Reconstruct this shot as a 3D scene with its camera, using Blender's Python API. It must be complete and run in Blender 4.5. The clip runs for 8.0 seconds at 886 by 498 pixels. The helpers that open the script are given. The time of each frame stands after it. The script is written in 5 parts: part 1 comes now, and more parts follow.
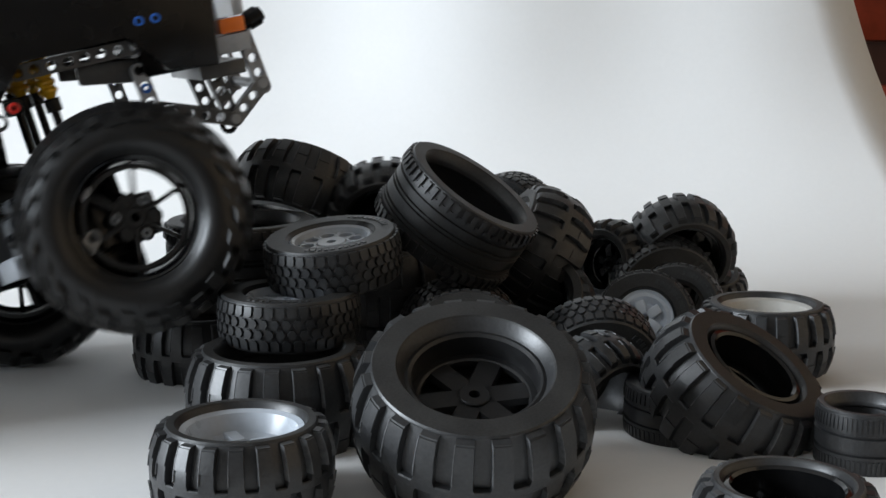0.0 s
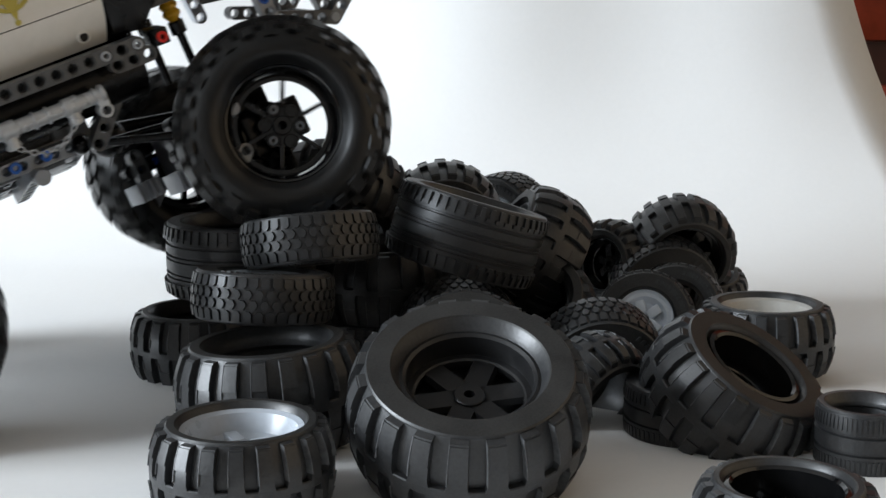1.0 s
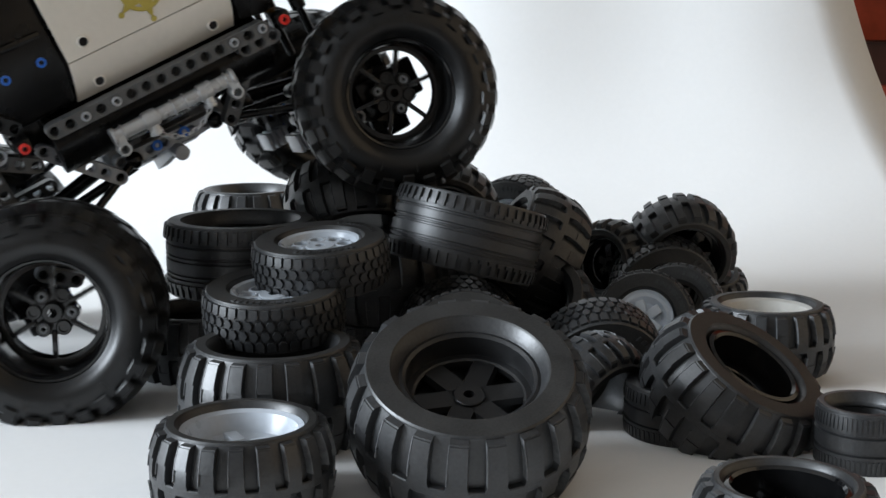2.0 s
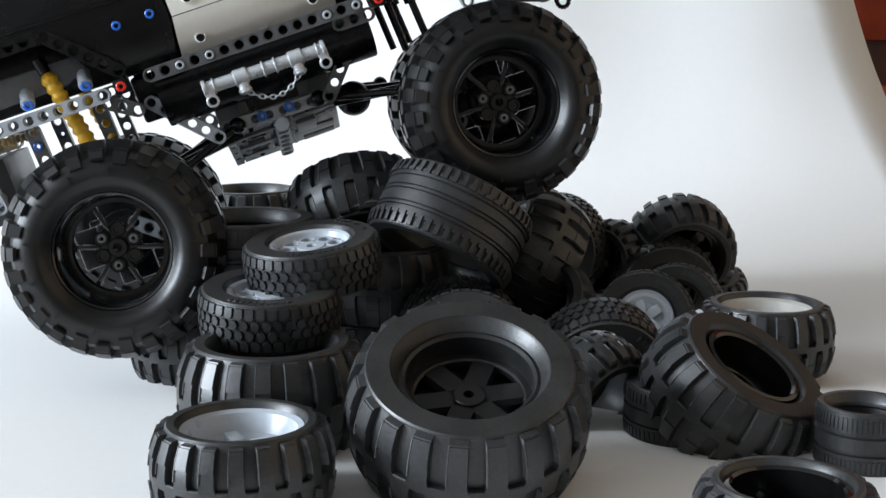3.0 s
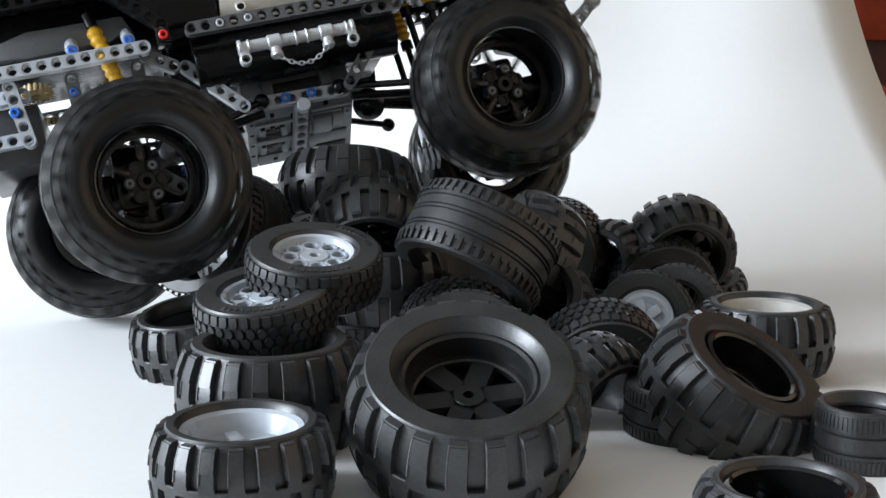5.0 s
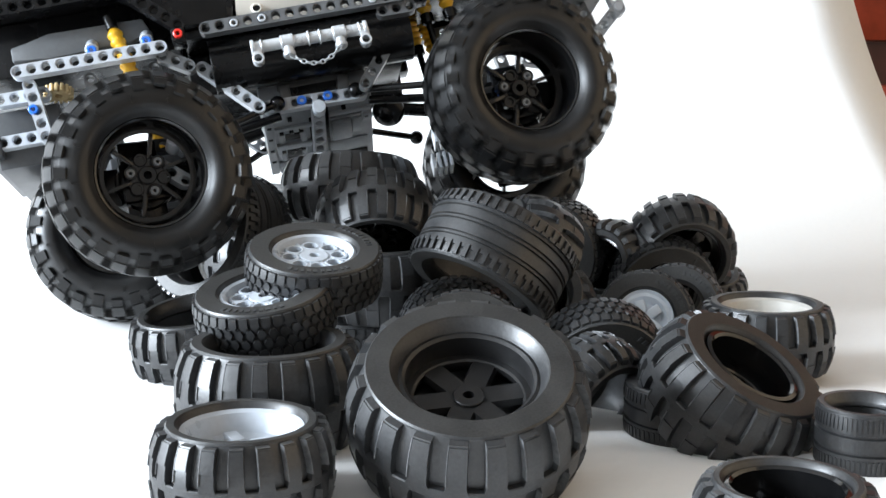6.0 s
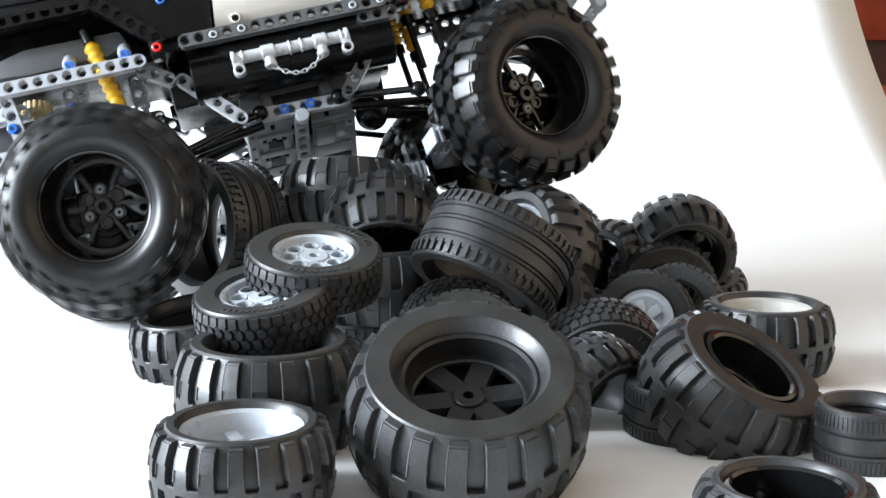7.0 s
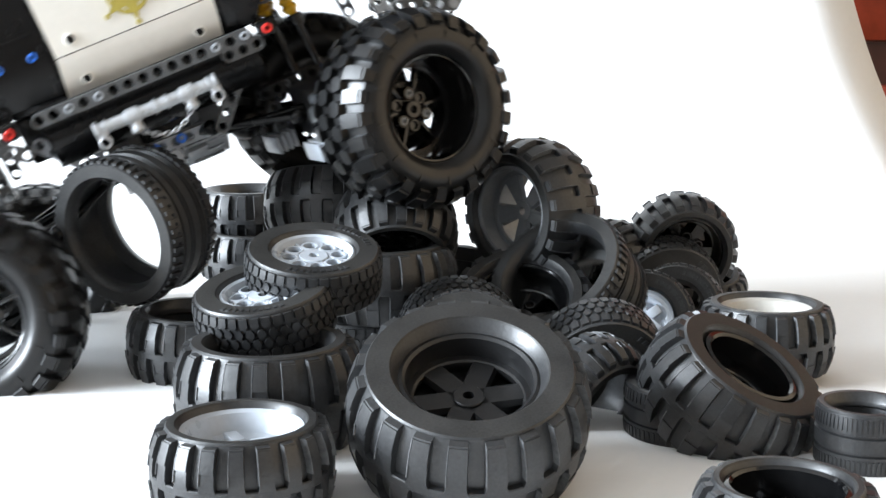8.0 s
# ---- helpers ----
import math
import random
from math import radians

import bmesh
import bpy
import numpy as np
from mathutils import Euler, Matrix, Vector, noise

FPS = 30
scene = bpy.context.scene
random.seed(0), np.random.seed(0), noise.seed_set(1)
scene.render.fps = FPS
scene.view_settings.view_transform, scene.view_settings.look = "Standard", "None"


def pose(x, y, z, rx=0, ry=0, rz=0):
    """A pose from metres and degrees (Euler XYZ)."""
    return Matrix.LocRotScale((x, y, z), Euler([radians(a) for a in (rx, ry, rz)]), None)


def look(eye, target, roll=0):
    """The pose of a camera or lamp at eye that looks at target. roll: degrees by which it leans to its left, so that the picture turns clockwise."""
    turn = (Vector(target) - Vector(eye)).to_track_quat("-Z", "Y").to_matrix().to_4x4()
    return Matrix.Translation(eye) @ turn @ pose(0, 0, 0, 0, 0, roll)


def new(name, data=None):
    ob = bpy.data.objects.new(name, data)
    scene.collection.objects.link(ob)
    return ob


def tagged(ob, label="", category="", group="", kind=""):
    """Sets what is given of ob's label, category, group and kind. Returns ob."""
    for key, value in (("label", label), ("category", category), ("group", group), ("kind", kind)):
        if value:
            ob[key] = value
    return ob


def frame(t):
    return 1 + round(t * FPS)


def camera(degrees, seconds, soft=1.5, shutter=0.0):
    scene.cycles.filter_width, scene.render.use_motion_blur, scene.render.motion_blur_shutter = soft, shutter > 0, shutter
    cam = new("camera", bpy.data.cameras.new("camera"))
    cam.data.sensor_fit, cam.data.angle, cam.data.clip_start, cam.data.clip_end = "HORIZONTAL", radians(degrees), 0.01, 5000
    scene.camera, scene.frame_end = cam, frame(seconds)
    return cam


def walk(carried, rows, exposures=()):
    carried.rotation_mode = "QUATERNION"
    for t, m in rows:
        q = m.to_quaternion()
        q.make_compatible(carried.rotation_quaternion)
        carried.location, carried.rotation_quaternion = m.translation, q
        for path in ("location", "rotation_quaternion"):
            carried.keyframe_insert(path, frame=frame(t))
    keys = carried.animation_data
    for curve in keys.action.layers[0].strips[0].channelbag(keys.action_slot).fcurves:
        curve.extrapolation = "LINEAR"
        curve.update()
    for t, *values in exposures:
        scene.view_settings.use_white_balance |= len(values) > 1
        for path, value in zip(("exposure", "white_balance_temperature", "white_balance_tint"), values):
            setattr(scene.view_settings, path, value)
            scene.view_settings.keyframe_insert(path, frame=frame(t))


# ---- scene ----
from functools import partial

# ---------------------------------------------------------------- camera
cam = camera(38, 8.0, soft=1.5, shutter=0.5)
EYE = pose(0, 0, 0.18, 80, 0, 0)
walk(cam, [(0.0, EYE), (8.0, EYE)], exposures=[(0.0, -0.62, 6380, 10), (1.0, -0.46, 6400, 10), (1.7, -0.38, 6350, 10), (2.8, -0.3, 6250, 10), (4.2, -0.28, 6250, 10), (4.6, -0.28, 6250, 10), (6.0, 0.6, 6280, 10), (7.5, 0.67, 6280, 10), (8.0, 0.72, 6300, 10)])

# ---------------------------------------------------------------- world and light
world = bpy.data.worlds.new("overcast_day")
scene.world = world
world.use_nodes = True
sky = world.node_tree.nodes.new("ShaderNodeTexSky")
sky.sky_type, sky.sun_disc = "NISHITA", False
sky.sun_elevation, sky.sun_rotation = radians(23), radians(-75)
bg = world.node_tree.nodes["Background"]
bg.inputs["Strength"].default_value = 0.12
world.node_tree.links.new(sky.outputs[0], bg.inputs[0])

sun = new("sun", bpy.data.lights.new("sun", "SUN"))
sun.data.energy, sun.data.angle, sun.data.color = 0.8, radians(14), (1.0, 0.98, 0.95)
sun.matrix_world = look((-2.6, 0.2, 1.1), (0, 0.7, 0))

window_light = new("window_light", bpy.data.lights.new("window_light", "AREA"))
window_light.data.shape, window_light.data.size, window_light.data.size_y = "RECTANGLE", 2.3, 2.3
window_light.data.energy, window_light.data.color = 610, (0.83, 0.92, 1.0)
window_light.matrix_world = look((-4.58, -0.55, 1.32), (0, 0.5, 0.4))


# ---------------------------------------------------------------- materials
def mat(name, base, rough=0.5, metal=0.0, vary=0.15, grain=900.0, bump=0.0, stain=60.0, spec=0.5, coat=0.0, glow=None, trans=0.0, tone=None):
    m = bpy.data.materials.new(name)
    m.use_nodes = True
    nt = m.node_tree
    b = nt.nodes["Principled BSDF"]
    b.inputs["Metallic"].default_value = metal
    b.inputs["Specular IOR Level"].default_value = spec
    b.inputs["Coat Weight"].default_value = coat
    b.inputs["Transmission Weight"].default_value = trans
    co = nt.nodes.new("ShaderNodeTexCoord")
    fine, broad = nt.nodes.new("ShaderNodeTexNoise"), nt.nodes.new("ShaderNodeTexNoise")
    for n, s, d in ((fine, grain, 3), (broad, stain, 4)):
        n.inputs["Scale"].default_value, n.inputs["Detail"].default_value = s, d
        nt.links.new(co.outputs["Object"], n.inputs["Vector"])
    mix = nt.nodes.new("ShaderNodeMath")
    mix.operation = "ADD"
    nt.links.new(fine.outputs[0], mix.inputs[0])
    nt.links.new(broad.outputs[0], mix.inputs[1])
    ramp = nt.nodes.new("ShaderNodeMapRange")
    ramp.inputs[1].default_value, ramp.inputs[2].default_value = 0.65, 1.35
    nt.links.new(mix.outputs[0], ramp.inputs[0])
    col = nt.nodes.new("ShaderNodeMix")
    col.data_type = "RGBA"
    tone = tone or tuple(min(1.0, c * (1 + vary) + 0.02 * vary) for c in base)
    col.inputs[6].default_value = (*[c * (1 - vary) for c in base], 1)
    col.inputs[7].default_value = (*tone, 1)
    nt.links.new(ramp.outputs[0], col.inputs[0])
    nt.links.new(col.outputs[2], b.inputs["Base Color"])
    rr = nt.nodes.new("ShaderNodeMapRange")
    rr.inputs[3].default_value, rr.inputs[4].default_value = max(0.03, rough - 0.1), min(1, rough + 0.1)
    nt.links.new(broad.outputs[0], rr.inputs[0])
    nt.links.new(rr.outputs[0], b.inputs["Roughness"])
    if bump:
        bn = nt.nodes.new("ShaderNodeBump")
        bn.inputs["Strength"].default_value, bn.inputs["Distance"].default_value = bump, 0.0004
        nt.links.new(fine.outputs[0], bn.inputs["Height"])
        nt.links.new(bn.outputs[0], b.inputs["Normal"])
    if glow:
        b.inputs["Emission Color"].default_value, b.inputs["Emission Strength"].default_value = (*glow[0], 1), glow[1]
    return m


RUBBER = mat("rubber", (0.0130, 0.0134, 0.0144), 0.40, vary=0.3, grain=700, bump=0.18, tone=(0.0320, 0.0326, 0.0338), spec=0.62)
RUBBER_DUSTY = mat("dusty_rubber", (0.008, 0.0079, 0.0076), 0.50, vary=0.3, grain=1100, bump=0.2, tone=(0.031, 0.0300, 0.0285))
# paler rubber that paints the highlight on tread block edges
RUBBER_LIT_EDGE = mat("lit_rubber_edge", (0.075, 0.077, 0.080), 0.45, vary=0.4, grain=500, stain=90, tone=(0.15, 0.153, 0.158))
RUBBER_SMOOTH = mat("smooth_rubber", (0.008, 0.008, 0.0085), 0.36, vary=0.2, grain=600, bump=0.1)
BLACK = mat("black_plastic", (0.0032, 0.0032, 0.0036), 0.26, vary=0.1, bump=0.04, grain=400, spec=0.32)
GLOSS_BLACK = mat("gloss_black_plastic", (0.003, 0.003, 0.0033), 0.13, vary=0.2, grain=400, spec=0.6)
DARK_GREY = mat("dark_grey_plastic", (0.10, 0.104, 0.108), 0.32, vary=0.12, bump=0.04, grain=400)
LIGHT_GREY = mat("light_grey_plastic", (0.42, 0.445, 0.48), 0.3, vary=0.08, bump=0.04, grain=400)
MID_GREY = mat("mid_grey_plastic", (0.24, 0.255, 0.27), 0.32, vary=0.1, bump=0.04, grain=400)
WARM_WALL = mat("warm_wall", (0.52, 0.39, 0.26), 0.8, vary=0.1, grain=60, stain=3)
SILVER = mat("silver_plastic", (0.58, 0.6, 0.62), 0.28, metal=0.35, vary=0.08, grain=400)
PALE_GREY = mat("pale_grey_plastic", (0.42, 0.455, 0.50), 0.3, vary=0.06, grain=400)
RIM_WHITE = mat("white_rim_plastic", (0.70, 0.76, 0.84), 0.3, vary=0.05, grain=400)
CREAM_GREY = mat("cream_plastic", (0.46, 0.44, 0.40), 0.35, vary=0.06, grain=400)
WHITE = mat("white_plastic", (0.86, 0.83, 0.76), 0.22, vary=0.03, grain=300, coat=0.2)
YELLOW = mat("yellow_plastic", (0.75, 0.42, 0.02), 0.3, vary=0.08)
RED = mat("red_plastic", (0.75, 0.03, 0.02), 0.3, vary=0.05, trans=0.0)
BLUE = mat("blue_plastic", (0.03, 0.17, 0.7), 0.3, vary=0.08)
TAN = mat("tan_plastic", (0.55, 0.42, 0.22), 0.35, vary=0.06)
GOLD = mat("gold_print", (0.55, 0.46, 0.1), 0.35, metal=0.3, vary=0.08)
ORANGE = mat("orange_lens", (0.95, 0.22, 0.03), 0.15, vary=0.05)
CLEAR = mat("clear_lens", (0.85, 0.87, 0.9), 0.08, vary=0.03, trans=0.7)
PAPER = mat("white_paper", (0.84, 0.835, 0.825), 0.85, vary=0.012, grain=260, stain=3.0, bump=0.03, spec=0.2)
REDWOOD = mat("red_wood", (0.26, 0.035, 0.012), 0.3, vary=0.35, grain=40, stain=9, coat=0.3)
DARKWOOD = mat("dark_wood", (0.05, 0.012, 0.008), 0.35, vary=0.3, grain=40, stain=9)
OAK = mat("walnut_wood", (0.075, 0.042, 0.022), 0.55, vary=0.2, grain=60, stain=6)
GREY_WALL = mat("grey_wall_paint", (0.32, 0.315, 0.305), 0.9, vary=0.04, grain=120, stain=2)
PLASTER = mat("wall_plaster", (0.14, 0.132, 0.125), 0.9, vary=0.04, grain=120, stain=2)
CEILING = mat("ceiling_paint", (0.36, 0.355, 0.345), 0.9, vary=0.03, grain=120, stain=2)
TRUCK_RUBBER = mat("truck_rubber", (0.003, 0.003, 0.0033), 0.36, vary=0.3, grain=700, bump=0.16, tone=(0.007, 0.007, 0.0072), spec=0.5)
FLOORWOOD = mat("floor_wood", (0.3, 0.18, 0.09), 0.5, vary=0.2, grain=30, stain=3)


# ---------------------------------------------------------------- mesh helpers
def part(name, bm, material, parent=None, label="", at=None, smooth=30):
    """Links a bmesh as one mesh object, under a thing or a part."""
    me = bpy.data.meshes.new(name)
    bmesh.ops.recalc_face_normals(bm, faces=bm.faces)
    bm.to_mesh(me)
    bm.free()
    me.materials.append(material)
    if smooth:
        me.shade_smooth()
        me.set_sharp_from_angle(angle=radians(smooth))
    ob = new(name, me)
    if parent is not None:
        ob.parent = parent
    if at is not None:
        ob.matrix_basis = at
    if label:
        tagged(ob, label)
    return ob


def revolve(bm, prof, n, closed=True, m=None):
    """A ring of n segments round z from a profile of (radius, height)."""
    m = m or Matrix()
    rings = []
    for i in range(n):
        a = 2 * math.pi * i / n
        rings.append([bm.verts.new(m @ Vector((r * math.cos(a), r * math.sin(a), z))) for r, z in prof])
    k = len(prof)
    for i in range(n):
        p, q = rings[i], rings[(i + 1) % n]
        for j in range(k if closed else k - 1):
            bm.faces.new((p[j], q[j], q[(j + 1) % k], p[(j + 1) % k]))
    return bm


def tube(bm, r, z0, z1, n=20, m=None, inner=0.0):
    m = m or Matrix()
    b = min(0.0004, r * 0.15)
    if inner:
        return revolve(bm, [(inner, z0), (r - b, z0), (r, z0 + b), (r, z1 - b), (r - b, z1), (inner, z1)], n, True, m)
    prof = [(r - b, z0), (r, z0 + b), (r, z1 - b), (r - b, z1)]
    ring = []
    for i in range(n):
        a = 2 * math.pi * i / n
        ring.append([bm.verts.new(m @ Vector((q * math.cos(a), q * math.sin(a), z))) for q, z in prof])
    for i in range(n):
        p, q = ring[i], ring[(i + 1) % n]
        for j in range(3):
            bm.faces.new((p[j], q[j], q[j + 1], p[j + 1]))
    bm.faces.new([p[0] for p in ring][::-1])
    bm.faces.new([p[3] for p in ring])
    return bm


def along(a, b):
    """The pose at a whose z axis points to b, and the distance."""
    a, b = Vector(a), Vector(b)
    d = b - a
    return Matrix.Translation(a) @ Vector((0, 0, 1)).rotation_difference(d).to_matrix().to_4x4(), d.length


def rod(bm, a, b, r, n=14):
    m, l = along(a, b)
    return tube(bm, r, 0, l, n, m)


def box(bm, x0, x1, y0, y1, z0, z1, bevel=0.0006, m=None):
    m = m or Matrix()
    c = Matrix.Translation(((x0 + x1) / 2, (y0 + y1) / 2, (z0 + z1) / 2)) @ Matrix.Diagonal((x1 - x0, y1 - y0, z1 - z0, 1))
    g = bmesh.ops.create_cube(bm, size=1.0, matrix=m @ c)
    if bevel:
        edges = {e for v in g["verts"] for e in v.link_edges}
        bmesh.ops.bevel(bm, geom=list(edges), offset=bevel, segments=2, affect="EDGES", profile=0.5)
    return bm


def prism(bm, outline, y0, y1, m=None, bevel=0.0006):
    """A plate whose outline is given in x and z, from y0 to y1."""
    m = m or Matrix()
    a = [bm.verts.new(m @ Vector((x, y0, z))) for x, z in outline]
    b = [bm.verts.new(m @ Vector((x, y1, z))) for x, z in outline]
    fs = [bm.faces.new(a), bm.faces.new(b[::-1])]
    n = len(a)
    for i in range(n):
        fs.append(bm.faces.new((a[i], b[i], b[(i + 1) % n], a[(i + 1) % n])))
    if bevel:
        bmesh.ops.bevel(bm, geom=list({e for f in fs for e in f.edges}), offset=bevel, segments=2, affect="EDGES", profile=0.5)
    return bm


STUD = 0.008


def liftarm(bm, n, m=None, thick=0.0074, wide=0.0074, holes=True):
    """A studless beam of n round holes along x, first hole at the origin, holes through y."""
    m = m or Matrix()
    k, h, w = 16, thick / 2, wide / 2
    levels = ((0.0031, h), (0.0031, h - 0.0008), (0.0024, h - 0.0008), (0.0024, -h + 0.0008), (0.0031, -h + 0.0008), (0.0031, -h))
    for i in range(n):
        cx = i * STUD
        outer = []
        for j in range(k):
            a = 2 * math.pi * j / k
            x, z = round(math.cos(a), 9), round(math.sin(a), 9)
            if (i == 0 and x < 0) or (i == n - 1 and x > 0):
                ox, oz = w * x, w * z
            else:
                s = 1 / max(abs(x) / (STUD / 2), abs(z) / w)
                ox, oz = x * s, z * s
                if j % 4 == 2:
                    ox, oz = math.copysign(STUD / 2, x), math.copysign(w, z)
            outer.append((cx + ox, oz))
        top = [bm.verts.new(m @ Vector((x, h, z))) for x, z in outer]
        bot = [bm.verts.new(m @ Vector((x, -h, z))) for x, z in outer]
        loops = [top]
        for r, y in levels:
            loops.append([bm.verts.new(m @ Vector((cx + r * math.cos(2 * math.pi * j / k), y, r * math.sin(2 * math.pi * j / k)))) for j in range(k)])
        loops.append(bot)
        for p, q in zip(loops, loops[1:]):
            for j in range(k):
                bm.faces.new((p[j], p[(j + 1) % k], q[(j + 1) % k], q[j]))
        for j in range(k):
            j2 = (j + 1) % k
            xa, xb = outer[j][0], outer[j2][0]
            inner_edge = (i > 0 and abs(xa - cx + STUD / 2) < 1e-6 and abs(xb - cx + STUD / 2) < 1e-6) or (i < n - 1 and abs(xa - cx - STUD / 2) < 1e-6 and abs(xb - cx - STUD / 2) < 1e-6)
            if not inner_edge:
                bm.faces.new((bot[j], bot[j2], top[j2], top[j]))
    bmesh.ops.remove_doubles(bm, verts=bm.verts, dist=1e-6)
    return bm


# ---------------------------------------------------------------- tyres
def patch(bm, rows, radius, height, taper=0.12):
    """A raised tread block. rows: (z, angle from, angle to); radius(z): the carcass; height: how far it stands proud."""
    top, low = [], []
    last = len(rows) - 1
    zm = (rows[0][0] + rows[-1][0]) / 2
    for i, (z, a0, a1) in enumerate(rows):
        mid, half = (a0 + a1) / 2, (a1 - a0) / 2
        zt = zm + (z - zm) * (1 - taper * 0.5)
        r1, r0 = radius(zt) + height, radius(z) - 0.0004
        hh = half * (1 - taper)
        top.append([bm.verts.new((r1 * math.cos(a), r1 * math.sin(a), zt)) for a in (mid - hh, mid, mid + hh)])
        low.append([bm.verts.new((r0 * math.cos(a), r0 * math.sin(a), z)) for a in (a0, mid, a1)])
    for i in range(last):
        for j in range(2):
            bm.faces.new((top[i][j], top[i][j + 1], top[i + 1][j + 1], top[i + 1][j]))
        bm.faces.new((low[i][0], top[i][0], top[i + 1][0], low[i + 1][0]))
        bm.faces.new((top[i][2], low[i][2], low[i + 1][2], top[i + 1][2]))
    for j in range(2):
        bm.faces.new((low[0][j], low[0][j + 1], top[0][j + 1], top[0][j]))
        bm.faces.new((top[last][j], top[last][j + 1], low[last][j + 1], low[last][j]))


def shell(bm, radius, half, inner, n, wall=0.0022, bead=0.0018, grooves=()):
    """The carcass: tread, two flat side walls, a slanting bead towards the rim, and the hollow inside."""
    zs = [half * math.sin(math.pi / 2 * k / 7) for k in range(-7, 8)]
    outer = []
    for z in sorted(set(zs + [g + d for g in grooves for d in (-0.0008, -0.0004, 0.0004, 0.0008)])):
        cut = any(abs(z - g) < 0.0006 for g in grooves)
        outer.append((radius(z) - (0.0012 if cut else 0), z))
    re, rb = radius(half), inner + bead
    side = [(re, half + 0.0004), (re - 0.0006, half + 0.0012), (rb + 0.0006, half + 0.0012), (rb, half + 0.0006), (inner + bead * 0.25, half * 0.84), (inner + bead * 0.12, half * 0.80),
            (inner, half * 0.76), (inner, half * 0.64), (inner + 0.5 * (re - inner), half * 0.52), (min(radius(0), re) - wall - 0.001, half * 0.3)]
    revolve(bm, outer + side + [(r, -z) for r, z in side[::-1]], n)


def balloon_tyre(R, w, inner, blocks=20, step=0.0026, belly=0.87, bead=0.0):
    """A fat rounded tyre: slots run from each shoulder to the middle, those of one side between those of the other."""
    bm, tread = bmesh.new(), bmesh.new()
    half = w / 2
    crown = lambda z: R * (1 - (1 - belly) * max(0.0, (abs(z) / half - 0.2) / 0.8) ** 1.7)
    rad = lambda z: crown(z) - step
    shell(bm, rad, half * 0.97, inner, blocks * 4, bead=bead or (R - inner) * 0.14)
    zc = 0.09 * half
    revolve(tread, [(rad(0) - 0.0006, -zc), (crown(0) - 0.0004, -zc), (crown(0), -zc * 0.7), (crown(0), zc * 0.7), (crown(0) - 0.0004, zc), (rad(0) - 0.0006, zc)], blocks * 4)
    p = 2 * math.pi / blocks
    for i in range(blocks):
        for s in (1, -1):
            a = p * (i + (0.5 if s < 0 else 0.0))
            zs = [0.05 * half, 0.16 * half, 0.34 * half, 0.55 * half, 0.76 * half, 0.97 * half]
            rows = [(s * z, a - p * (0.275 if k else 0.33), a + p * (0.275 if k else 0.33)) for k, z in enumerate(zs)]
            patch(tread, rows if s > 0 else rows[::-1], rad, step, 0.07)
            # raised pale strip along the block: the glint on its lit edge, painted in
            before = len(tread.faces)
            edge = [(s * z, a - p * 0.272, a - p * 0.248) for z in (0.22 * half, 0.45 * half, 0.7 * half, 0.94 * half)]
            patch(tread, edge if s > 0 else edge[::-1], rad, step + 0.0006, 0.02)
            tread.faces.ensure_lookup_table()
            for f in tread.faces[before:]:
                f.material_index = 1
            # proud heel on the shoulder half of each block
            tier = [(s * z, a - p * 0.246, a + p * 0.262) for z in (0.47 * half, 0.66 * half, 0.93 * half)]
            patch(tread, tier if s > 0 else tier[::-1], rad, step + 0.0005, 0.06)
    return bm, tread


def hex_tyre(R, w, inner, blocks=40, step=0.0012):
    """A road tyre: a staggered belt of six-sided blocks between two rows of shoulder blocks."""
    bm, tread = bmesh.new(), bmesh.new()
    half = w / 2
    rad = lambda z: (R - step) * (1 - 0.035 * (abs(z) / half) ** 4)
    shell(bm, rad, half * 0.96, inner, blocks * 3)
    p = 2 * math.pi / blocks
    g = 0.085 * p
    for i in range(blocks):
        for row, zc in enumerate((-0.22, 0.22)):
            a = p * (i + 0.5 * row)
            hz = 0.21 * half
            f = 0.55
            rows = [(zc * half - hz, a - p / 2 * f + g, a + p / 2 * f - g), (zc * half - hz * 0.25, a - p / 2 + g, a + p / 2 - g),
                    (zc * half + hz * 0.25, a - p / 2 + g, a + p / 2 - g), (zc * half + hz, a - p / 2 * f + g, a + p / 2 * f - g)]
            patch(tread, rows, rad, step, 0.13)
        for s in (1, -1):
            a = p * (i + (0.0 if s > 0 else 0.5))
            rows = [(s * 0.47 * half, a - p * 0.26 + g, a + p * 0.26 - g), (s * 0.58 * half, a - p / 2 + g, a + p / 2 - g), (s * 0.94 * half, a - p / 2 + g * 1.2, a + p / 2 - g * 1.2)]
            patch(tread, rows if s > 0 else rows[::-1], rad, step, 0.1)
    lettering(tread, R, inner, half * 0.96)
    return bm, tread


def lettering(bm, R, inner, half):
    """Raised marks round the side wall, where the maker's words stand, as plain bars."""
    rm = inner + (R - inner) * 0.52
    for s in (1, -1):
        for k in range(20):
            a = 0.115 * k + (math.pi * 0.95 if k > 9 else 0.0)
            m = Matrix.Rotation(a, 4, "Z") @ Matrix.Translation((rm, 0, s * (half + 0.0012)))
            box(bm, -0.0013, 0.0013, -0.0007 - 0.0003 * (k % 3), 0.0007, -0.0004, 0.0004, 0, m)


